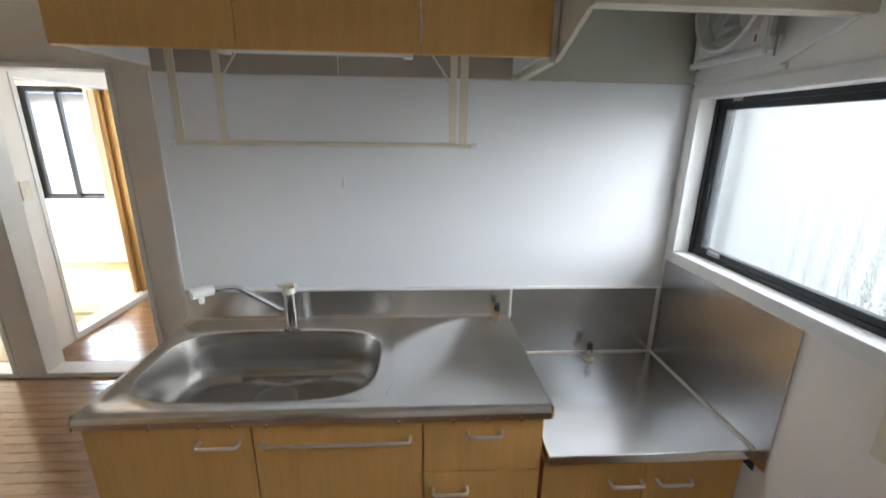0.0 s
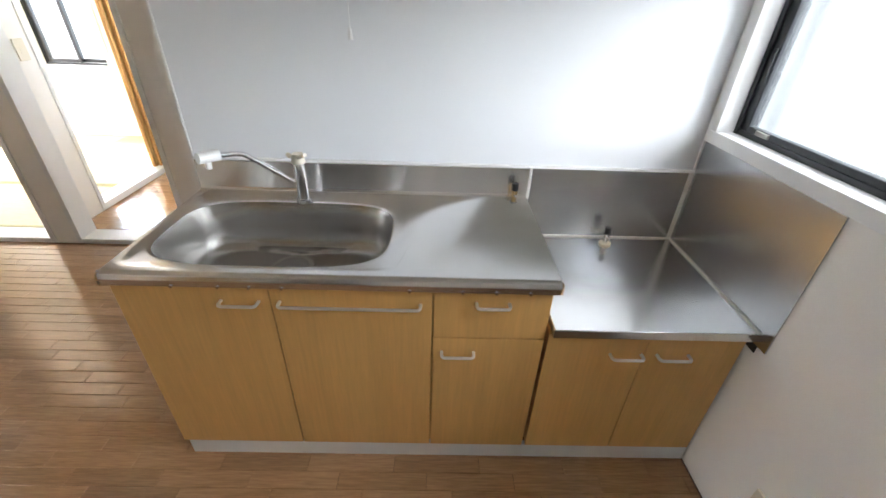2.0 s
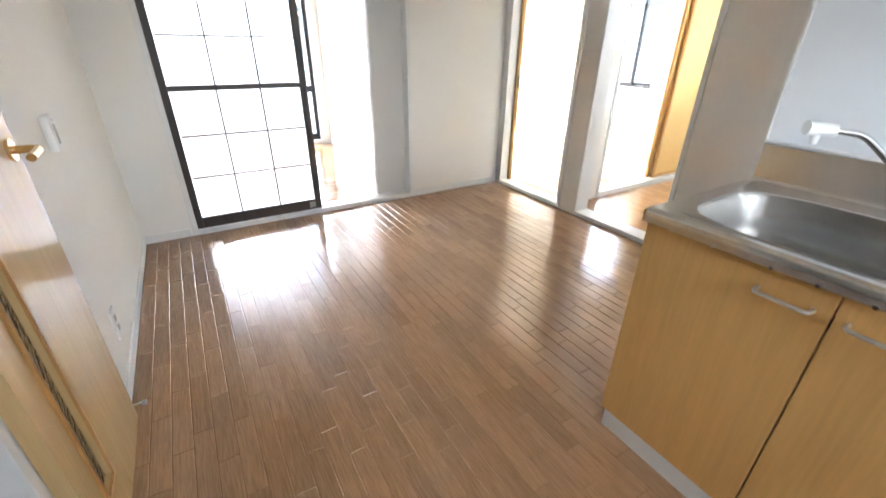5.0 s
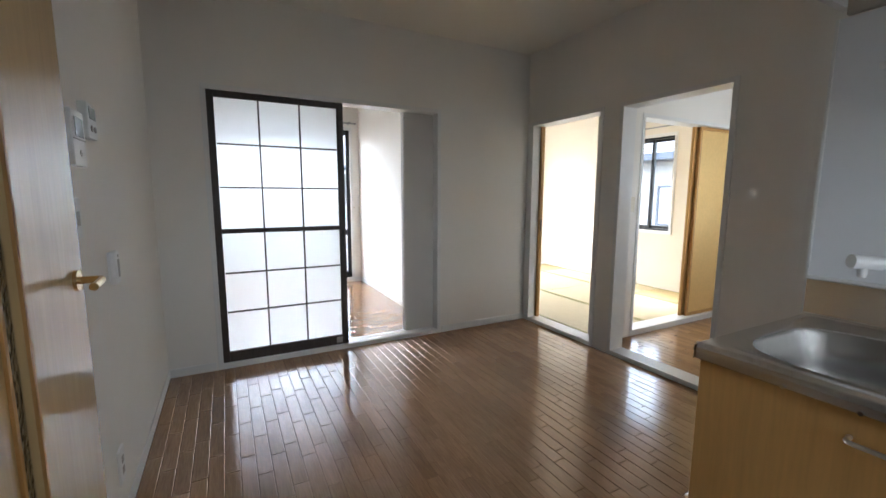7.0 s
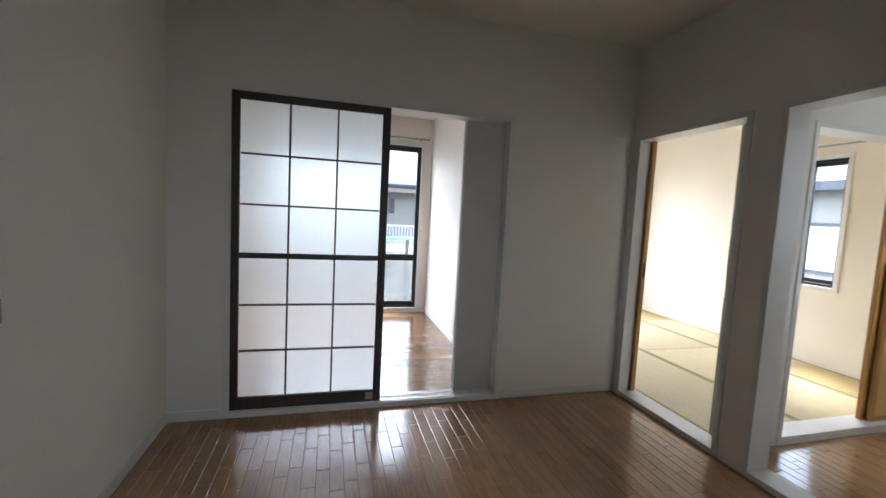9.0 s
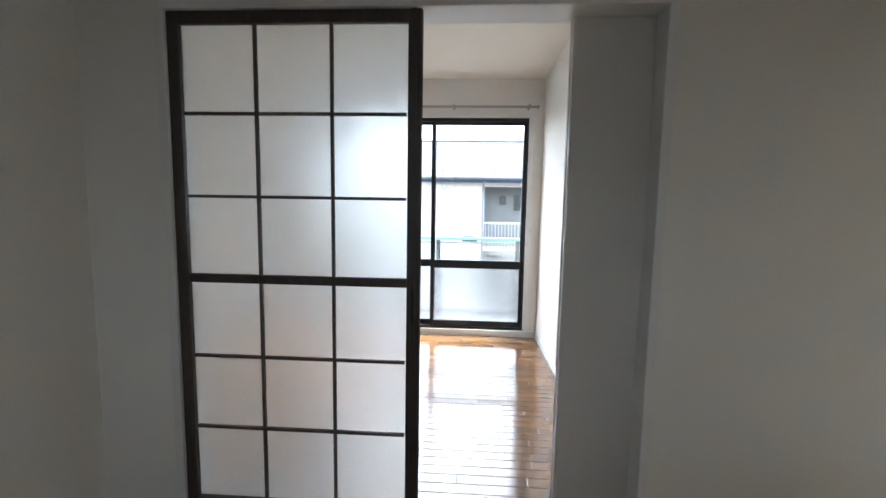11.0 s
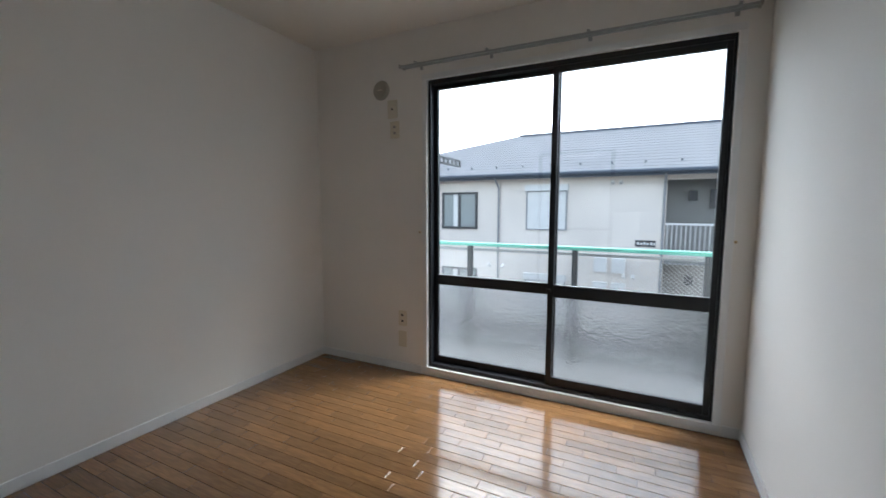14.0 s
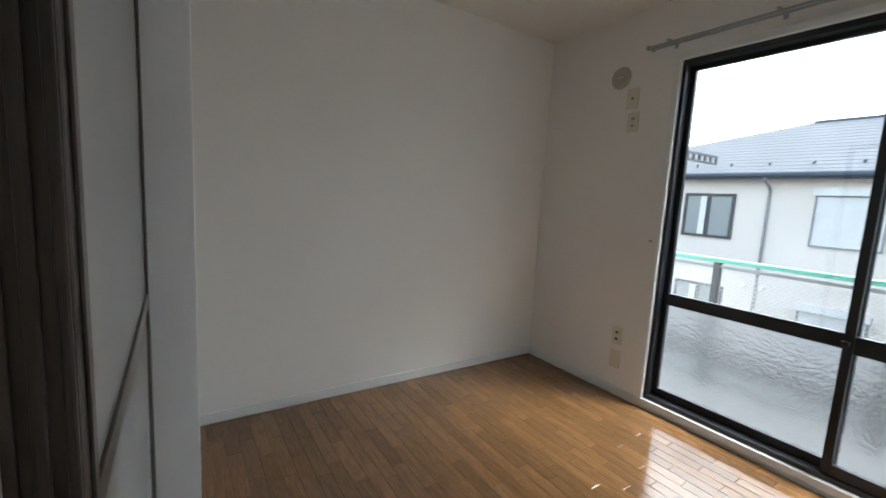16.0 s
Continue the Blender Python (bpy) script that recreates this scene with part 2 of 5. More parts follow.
def bm_cyl(p, q, r, n=20, r2=None, bm=None):
    bm = bm or bmesh.new()
    p, q = Vector(p), Vector(q)
    turn = (q - p).to_track_quat("Z", "Y")
    bmesh.ops.create_cone(bm, cap_ends=True, segments=n, radius1=r, radius2=r if r2 is None else r2, depth=(q - p).length,
                          matrix=Matrix.LocRotScale((p + q) / 2, turn, None))
    return bm


def bm_tube(points, r, n=10, bm=None):
    """A round bar along a line of points."""
    bm = bm or bmesh.new()
    pts = [Vector(p) for p in points]
    rings, side = [], None
    for i, p in enumerate(pts):
        way = (pts[min(i + 1, len(pts) - 1)] - pts[max(i - 1, 0)]).normalized()
        if side is None:
            side = way.orthogonal().normalized()
        side = (side - way * side.dot(way)).normalized()
        up = way.cross(side)
        rings.append([bm.verts.new(p + r * (math.cos(a) * side + math.sin(a) * up)) for a in np.linspace(0, math.tau, n, endpoint=False)])
    for a, b in zip(rings, rings[1:]):
        for k in range(n):
            bm.faces.new((a[k], a[(k + 1) % n], b[(k + 1) % n], b[k]))
    bm.faces.new(rings[0][::-1])
    bm.faces.new(rings[-1])
    return bm


def rounded(points, r, steps=4):
    """The line of points with its inner corners rounded."""
    pts = [Vector(p) for p in points]
    out = [pts[0]]
    for a, b, c in zip(pts, pts[1:], pts[2:]):
        u, v = (a - b).normalized(), (c - b).normalized()
        for s in np.linspace(0, 1, steps + 1):
            out.append(b + u * r * (1 - s) ** 2 + v * r * s ** 2)
    return out + [pts[-1]]


def mesh_of(name, bm, mat, smooth=False, facing=True):
    me = bpy.data.meshes.new(name)
    if facing:
        bmesh.ops.recalc_face_normals(bm, faces=bm.faces)
    bm.to_mesh(me)
    bm.free()
    me.materials.append(mat)
    if smooth:
        me.polygons.foreach_set("use_smooth", [True] * len(me.polygons))
        me.set_sharp_from_angle(angle=radians(35))
    return me


def thing(name, bm, mat, label="", category="", group="", kind="", smooth=False, facing=True):
    return tagged(new(name, mesh_of(name, bm, mat, smooth, facing)), label, category, group, kind)


def holder(name, at, label="", category="", group="", kind=""):
    ob = new(name)
    ob.location = at
    return tagged(ob, label, category, group, kind)


def part(name, bm, mat, parent, label="", smooth=False):
    ob = new(name, mesh_of(name, bm, mat, smooth))
    ob.parent = parent
    root = parent
    shift = Vector((0, 0, 0))
    while root:
        shift += root.location
        root = root.parent
    ob.location = -shift
    return tagged(ob, label)


def bm_wall(axis, a, b, u0, u1, z0, z1, holes=()):
    """A wall between a and b on the axis x or y, from u0 to u1 along it, with openings (u0, u1, z0, z1) through it."""
    us = sorted({u0, u1, *(h for o in holes for h in o[:2])})
    zs = sorted({z0, z1, *(h for o in holes for h in o[2:])})
    solid = [[not any(o[0] <= (p + q) / 2 <= o[1] and o[2] <= (r + s) / 2 <= o[3] for o in holes) for r, s in zip(zs, zs[1:])] for p, q in zip(us, us[1:])]
    bm = bmesh.new()
    at = lambda d, u, z: (d, u, z) if axis == "x" else (u, d, z)
    quad = lambda *c: bm.faces.new([bm.verts.new(p) for p in c])
    filled = lambda i, k: 0 <= i < len(us) - 1 and 0 <= k < len(zs) - 1 and solid[i][k]
    for i, (p, q) in enumerate(zip(us, us[1:])):
        for k, (r, s) in enumerate(zip(zs, zs[1:])):
            if not solid[i][k]:
                continue
            for d in (a, b):
                quad(at(d, p, r), at(d, q, r), at(d, q, s), at(d, p, s))
            if not filled(i - 1, k):
                quad(at(a, p, r), at(b, p, r), at(b, p, s), at(a, p, s))
            if not filled(i + 1, k):
                quad(at(a, q, r), at(b, q, r), at(b, q, s), at(a, q, s))
            if not filled(i, k - 1):
                quad(at(a, p, r), at(b, p, r), at(b, q, r), at(a, q, r))
            if not filled(i, k + 1):
                quad(at(a, p, s), at(b, p, s), at(b, q, s), at(a, q, s))
    bmesh.ops.remove_doubles(bm, verts=bm.verts, dist=1e-5)
    return bm


# ---- walls, ceilings, floors ----
KX, KW, KS, KN, KH = -4.224, -4.34, -1.945, 0.88, 2.38          # kitchen: west face and its back, south, north faces and height
RX, RS, RN, RH = -6.61, -2.71, 0.017, 2.31           # western room
TN, HX = 3.10, -3.42                                 # tatami room's north wall, hall's west wall


def wall(name, axis, a, b, u0, u1, z0, z1, holes=(), mat=None, label="white papered wall"):
    return thing(name, bm_wall(axis, a, b, u0, u1, z0, z1, holes), mat or WALLPAPER, label, "wall", kind="structure")


E_WIN = (-1.33, -0.055, 1.068, 1.610)
SLIDE = (-1.65, -0.03, 0.0, 1.812)
OP1 = (-4.160, -3.402, 0.0, 1.775)
OP2 = (-3.228, -2.52, 0.0, 1.775)
R_WIN = (-1.775, -0.10, 0.05, 1.985)
T_WIN = (-4.93, -4.28, 0.73, 1.87)
H_WIN = (1.9, 2.6, 1.0, 1.9)
T_WEST = (1.2, 2.62, 0.1, 1.9)
T_DOOR = (1.365, 2.86, 0.0, 1.78)
HALL_DOOR = (-2.03, -1.30, 0.0, 1.80)
wall("wall_east", "x", 0.0, 0.12, KS - 0.12, 0.12, -0.15, 2.6, [E_WIN])
wall("wall_south", "y", KS - 0.12, KS, KX - 0.0, 0.0, -0.15, 2.6, [HALL_DOOR])
wall("wall_west", "x", KW, KX, RS - 0.12, KN, -0.15, 2.6, [SLIDE])
wall("wall_north", "y", KN, KN + 0.12, KW, -1.83, -0.15, 2.6, [OP1, OP2])
wall("wall_sink", "y", 0.0, 0.12, -1.83, 0.0, -0.15, 2.6)
wall("wall_return", "x", -1.83, -1.71, 0.12, KN + 0.12, -0.15, 2.6)
wall("wall_room_south", "y", RS - 0.12, RS, RX, KW, -0.15, 2.6)
wall("wall_room_north", "y", RN, RN + 0.12, RX, KW, -0.15, 2.6)
wall("wall_room_west", "x", RX - 0.12, RX, RS - 0.12, KN + 0.06, -0.15, 2.6, [R_WIN])
wall("wall_tatami_west", "x", RX - 0.12, RX, KN + 0.06, TN, -0.15, 2.6, [T_WEST], CREAM_PAPER, "cream papered wall")
wall("wall_tatami_south", "y", KN, KN + 0.12, RX, KW, -0.15, 2.6, (), CREAM_PAPER, "cream papered wall")
wall("wall_tatami_north", "y", TN, TN + 0.12, RX - 0.12, HX, -0.15, 2.6, [T_WIN], CREAM_PAPER, "cream papered wall")
wall("wall_hall_west", "x", HX - 0.12, HX, KN + 0.12, TN, -0.15, 2.6, [T_DOOR])
wall("wall_hall_north", "y", TN, TN + 0.12, HX, -2.2, -0.15, 2.6)
wall("wall_hall_east", "x", -2.32, -2.2, KN + 0.12, TN, -0.15, 2.6, [H_WIN])
wall("wall_entry_south", "y", -3.2, -3.08, -2.3, -1.0, -0.15, 2.6)
wall("wall_entry_west", "x", -2.3, -2.18, -3.08, KS - 0.12, -0.15, 2.6)
wall("wall_entry_east", "x", -1.12, -1.0, -3.08, KS - 0.12, -0.15, 2.6)


def slab(name, lo, hi, mat, label, category):
    return thing(name, bm_box(lo, hi), mat, label, category, kind="structure")


slab("ceiling_kitchen", (KX, KS, KH), (0, KN, KH + 0.1), CEILING_PAPER, "off-white papered ceiling", "ceiling")
slab("ceiling_room", (RX, RS, RH), (KW, RN, RH + 0.1), CEILING_PAPER, "off-white papered ceiling", "ceiling")
slab("ceiling_tatami", (RX, KN + 0.12, KH), (HX - 0.12, TN, KH + 0.1), CREAM_PAPER, "cream papered ceiling", "ceiling")
slab("ceiling_hall", (HX, KN + 0.12, KH), (-2.32, TN, KH + 0.1), CEILING_PAPER, "off-white papered ceiling", "ceiling")
slab("ceiling_entry", (-2.3, -3.08, KH), (-1.0, KS - 0.12, KH + 0.1), CEILING_PAPER, "off-white papered ceiling", "ceiling")
slab("roof_slab", (RX - 0.5, RS - 0.3, 2.6), (0.3, TN + 0.3, 2.75), CONCRETE, "flat slab that closes the flat", "roof")
floor_kitchen = slab("floor_kitchen", (KX, KS, -0.15), (0, KN, -0.006), SUBFLOOR, "glossy brown strip-wood floor", "floor")
floor_room = slab("floor_room", (RX, RS, -0.15), (KW, RN, -0.006), SUBFLOOR, "glossy golden oak strip floor", "floor")
floor_hall = slab("floor_hall", (HX, KN + 0.12, -0.15), (-2.32, TN, -0.006), SUBFLOOR, "glossy brown strip-wood floor", "floor")
slab("floor_tatami", (RX, KN + 0.12, -0.15), (HX - 0.12, TN, -0.02), SUBFLOOR, "board floor under the tatami", "floor")
slab("floor_entry", (-2.3, -3.08, -0.15), (-1.0, KS - 0.12, 0.0), SUBFLOOR, "dark board floor", "floor")


def trim(name, boxes, mat=None, label="white painted trim", bevel=0.003):
    return thing(name, bm_boxes(boxes, bevel), mat or WHITE_PAINT, label, "trim", kind="structure")


BH, BT = 0.055, 0.008
trim("baseboard", [((KX, KS, 0), (KX + BT, SLIDE[0] - 0.03, BH)), ((KX, SLIDE[1] + 0.03, 0), (KX + BT, KN, BH))], label="white baseboard along the wall")
trim("baseboard", [((KX + BT, KS, 0), (-2.08, KS + BT, BH))], label="white baseboard along the wall")
trim("baseboard", [((-2.50, KN - BT, 0), (-1.83, KN, BH))], label="white baseboard along the wall")
trim("baseboard", [((RX + BT, RS, 0), (KW, RS + BT, BH))], label="white baseboard along the wall")
trim("baseboard", [((RX + BT, RN - BT, 0), (KW, RN, BH))], label="white baseboard along the wall")
trim("baseboard", [((RX, RS, 0), (RX + BT, R_WIN[0] - 0.04, BH)), ((RX, R_WIN[1] + 0.035, 0), (RX + BT, RN, BH))], label="white baseboard along the wall")
trim("baseboard", [((KW - BT, RS, 0), (KW, SLIDE[0] - 0.03, BH))], label="white baseboard along the wall")


def casing(name, axis, face, out, u0, u1, top, w=0.03, depth=0.13, proud=0.008, sill=0.03):
    """A door lining: jambs, head and sill through the wall whose near face is at face; out: the side to which it stands proud."""
    a, b = face + out * proud, face - out * (depth - proud)
    lo, hi = min(a, b), max(a, b)
    mk = (lambda u, v, z0, z1: ((lo, u, z0), (hi, v, z1))) if axis == "x" else (lambda u, v, z0, z1: ((u, lo, z0), (v, hi, z1)))
    t = 0.012
    ob = holder(name, (0, 0, 0), "white painted door lining with a low sill", "door frame", kind="structure")
    part("jamb", bm_boxes([mk(u0 - w + t, u0 + t, 0, top - t)], 0.003), WHITE_PAINT, ob)
    part("jamb", bm_boxes([mk(u1 - t, u1 + w - t, 0, top - t)], 0.003), WHITE_PAINT, ob)
    part("head", bm_boxes([mk(u0 - w + t, u1 + w - t, top - t, top + w - t)], 0.003), WHITE_PAINT, ob)
    part("sill", bm_boxes([mk(u0 + t, u1 - t, -0.004, sill)], 0.003), WHITE_PAINT, ob)
    return ob


slide_frame = casing("door_frame_1", "x", KX, 1, SLIDE[0], SLIDE[1], SLIDE[3], depth=0.130)
part("track", bm_boxes([((KX - 0.085, -1.63, 0.0302), (KX - 0.075, -0.05, 0.034)), ((KX - 0.022, -1.63, 0.0302), (KX - 0.012, -0.05, 0.034))]), ALU, slide_frame, "aluminium rail in the sill")
casing("door_frame_2", "y", KN, -1, OP1[0], OP1[1], OP1[3], depth=0.136)
casing("door_frame_3", "y", KN, -1, OP2[0], OP2[1], OP2[3], depth=0.136)
casing("door_frame_4", "x", HX, 1, T_DOOR[0], T_DOOR[1], T_DOOR[3], depth=0.136, sill=0.045)
casing("door_frame_5", "y", KS, 1, HALL_DOOR[0], HALL_DOOR[1], HALL_DOOR[3], depth=0.136, sill=0.012)
trim("door_frame_2_side", [((KX + 0.001, KN - 0.0075, 0), (OP1[0] - 0.0185, KN, OP1[3] + 0.018))], label="white painted board beside the door lining")

# ---- kitchen window ----


def window_trim(name, axis, face, out, u0, u1, z0, z1, w, proud=0.012, depth=0.12, label="white painted window surround"):
    a, b = face + out * proud, face - out * (depth - 0.055)
    lo, hi = min(a, b), max(a, b)
    mk = (lambda u, v, r, s: ((lo, u, r), (hi, v, s))) if axis == "x" else (lambda u, v, r, s: ((u, lo, r), (v, hi, s)))
    t = 0.006
    ob = holder(name, (0, 0, 0), label, "window frame", kind="structure")
    part("jamb", bm_boxes([mk(u0 - w, u0 + t, z0 + t, z1 - t)], 0.003), WHITE_PAINT, ob)
    part("jamb", bm_boxes([mk(u1 - t, u1 + w, z0 + t, z1 - t)], 0.003), WHITE_PAINT, ob)
    part("head", bm_boxes([mk(u0 - w, u1 + w, z1 - t, z1 + w)], 0.003), WHITE_PAINT, ob)
    part("window_sill", bm_boxes([mk(u0 - w, u1 + w, z0 - w, z0 + t)], 0.003), WHITE_PAINT, ob)
    return ob


def sash(parent, axis, d, u0, u1, z0, z1, stile, top, bottom, pane_mat, mat=BLACK_SASH, rail=None, low_mat=None, thick=0.028):
    """One sliding sash with its bars and panes, its middle plane at d; rail: (z0, z1) of a middle bar."""
    mk = (lambda u, v, r, s, t=thick: ((d - t / 2, u, r), (d + t / 2, v, s))) if axis == "x" else (lambda u, v, r, s, t=thick: ((u, d - t / 2, r), (v, d + t / 2, s)))
    frame_ob = part("sash", bm_boxes([mk(u0, u0 + stile, z0, z1)], 0.003), mat, parent)
    part("stile", bm_boxes([mk(u1 - stile, u1, z0, z1)], 0.003), mat, frame_ob)
    part("top_rail", bm_boxes([mk(u0 + stile, u1 - stile, z1 - top, z1)], 0.003), mat, frame_ob)
    part("bottom_rail", bm_boxes([mk(u0 + stile, u1 - stile, z0, z0 + bottom)], 0.003), mat, frame_ob)
    spans = [(z0 + bottom, z1 - top, pane_mat)]
    if rail:
        part("middle_rail", bm_boxes([mk(u0 + stile, u1 - stile, *rail)], 0.003), mat, frame_ob)
        spans = [(z0 + bottom, rail[0], low_mat or pane_mat), (rail[1], z1 - top, pane_mat)]
    for r, s, m in spans:
        pane = part("pane", bm_boxes([mk(u0 + stile - 0.004, u1 - stile + 0.004, r - 0.004, s + 0.004, 0.005)]), m, frame_ob)
        pane.visible_shadow = False
    return frame_ob


window_trim("window_surround_1", "x", 0.0, -1, *E_WIN, 0.035)
win1 = holder("window_1", (0.08, -0.7, 1.08), "black aluminium sliding window with frosted panes", "window", kind="structure")
y0, y1, z0, z1 = E_WIN
part("window_frame", bm_boxes([((0.046, y0, z0), (0.115, y0 + 0.022, z1)), ((0.046, y1 - 0.022, z0), (0.115, y1, z1)), ((0.05, y0 + 0.022, z1 - 0.022), (0.115, y1 - 0.022, z1)), ((0.05, y0 + 0.022, z0), (0.115, y1 - 0.022, z0 + 0.022))], 0.002), BLACK_SASH, win1)
sash(win1, "x", 0.068, -0.745, y1 - 0.02, z0 + 0.02, z1 - 0.02, 0.034, 0.022, 0.020, FROST_WINDOW)
sash(win1, "x", 0.098, y0 + 0.02, -0.71, z0 + 0.02, z1 - 0.02, 0.034, 0.022, 0.026, FROST_WINDOW)
part("finger_pull", bm_box((0.047, -0.104, 1.24), (0.0539, -0.092, 1.33), 0.002), BLACK, win1)
part("sticker", bm_box((0.0485, -0.175, z1 - 0.017), (0.0499, -0.135, z1 - 0.006)), GREY_PLASTIC, win1)
part("latch", bm_box((0.046, -0.21, z0 + 0.024), (0.0539, -0.155, z0 + 0.038), 0.002), GREY_PLASTIC, win1)
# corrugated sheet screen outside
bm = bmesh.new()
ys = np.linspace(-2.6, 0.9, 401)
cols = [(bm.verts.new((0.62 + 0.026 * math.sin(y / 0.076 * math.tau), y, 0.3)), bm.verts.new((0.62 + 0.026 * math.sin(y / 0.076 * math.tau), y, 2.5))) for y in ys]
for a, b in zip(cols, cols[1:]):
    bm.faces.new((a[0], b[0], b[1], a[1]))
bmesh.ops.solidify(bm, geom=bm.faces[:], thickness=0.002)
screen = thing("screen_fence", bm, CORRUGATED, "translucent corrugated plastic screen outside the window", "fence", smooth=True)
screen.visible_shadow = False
for y in (-2.2, -1.0, 0.5):
    thing("screen_post", bm_box((0.64, y - 0.02, -3.0), (0.68, y + 0.02, 2.5), 0.003), ALU, "aluminium post behind the corrugated screen", "post", "screen posts")

# ---- sink run ----


def handle(parent, x0, x1, y, z, r=0.0048, reach=0.026):
    pts = rounded([(x0, y, z), (x0, y - reach, z), (x1, y - reach, z), (x1, y, z)], 0.012)
    return part("handle", bm_tube(pts, r), ALU, parent, "satin aluminium bow handle", smooth=True)


DY = -0.540
sink_cab = holder("sink_cabinet", (-1.2, -0.27, 0), "light maple sink cabinet with bow handles on a grey plinth", "cabinet")
part("body", bm_boxes([((-1.797, -0.522, 0.07), (-1.779, -0.004, 0.755)), ((-0.622, -0.522, 0.07), (-0.604, -0.004, 0.755)), ((-1.779, -0.522, 0.07), (-0.622, -0.004, 0.088)), ((-1.779, -0.02, 0.088), (-0.622, -0.004, 0.755)), ((-0.945, -0.52, 0.088), (-0.931, -0.02, 0.755))], 0.001), MAPLE, sink_cab)
part("plinth", bm_box((-1.785, -0.537, 0.0), (-0.604, -0.520, 0.0698)), SHUTTER, sink_cab, "grey plinth board")
part("rail", bm_box((-1.779, -0.522, 0.70), (-0.622, -0.505, 0.755)), MAPLE, sink_cab)


def front(parent, x0, x1, z0, z1, hx0, hx1, hz, name="door"):
    d = part(name, bm_box((x0, DY, z0), (x1, DY + 0.017, z1), 0.0015), MAPLE, parent)
    handle(d, hx0, hx1, DY, hz)
    return d


front(sink_cab, -1.800, -1.3845, 0.072, 0.752, -1.516, -1.414, 0.702)
front(sink_cab, -1.3805, -0.9395, 0.072, 0.752, -1.357, -0.972, 0.702)
front(sink_cab, -0.9355, -0.6105, 0.5835, 0.752, -0.818, -0.727, 0.712, "drawer")
front(sink_cab, -0.9355, -0.6105, 0.072, 0.5795, -0.909, -0.814, 0.526)

stove_cab = holder("stove_cabinet", (-0.3, -0.27, 0), "low light maple cabinet for a cooker with two doors", "cabinet")
part("body", bm_boxes([((-0.597, -0.522, 0.07), (-0.579, -0.004, 0.607)), ((-0.024, -0.522, 0.07), (-0.006, -0.004, 0.607)), ((-0.579, -0.522, 0.07), (-0.024, -0.004, 0.088)), ((-0.579, -0.02, 0.088), (-0.024, -0.004, 0.607)), ((-0.579, -0.522, 0.59), (-0.024, -0.505, 0.607))], 0.001), MAPLE, stove_cab)
part("plinth", bm_box((-0.604, -0.537, 0.0), (-0.008, -0.520, 0.0698)), SHUTTER, stove_cab, "grey plinth board")
front(stove_cab, -0.5985, -0.302, 0.072, 0.603, -0.404, -0.309, 0.530)
front(stove_cab, -0.298, -0.012, 0.072, 0.603, -0.262, -0.166, 0.530)


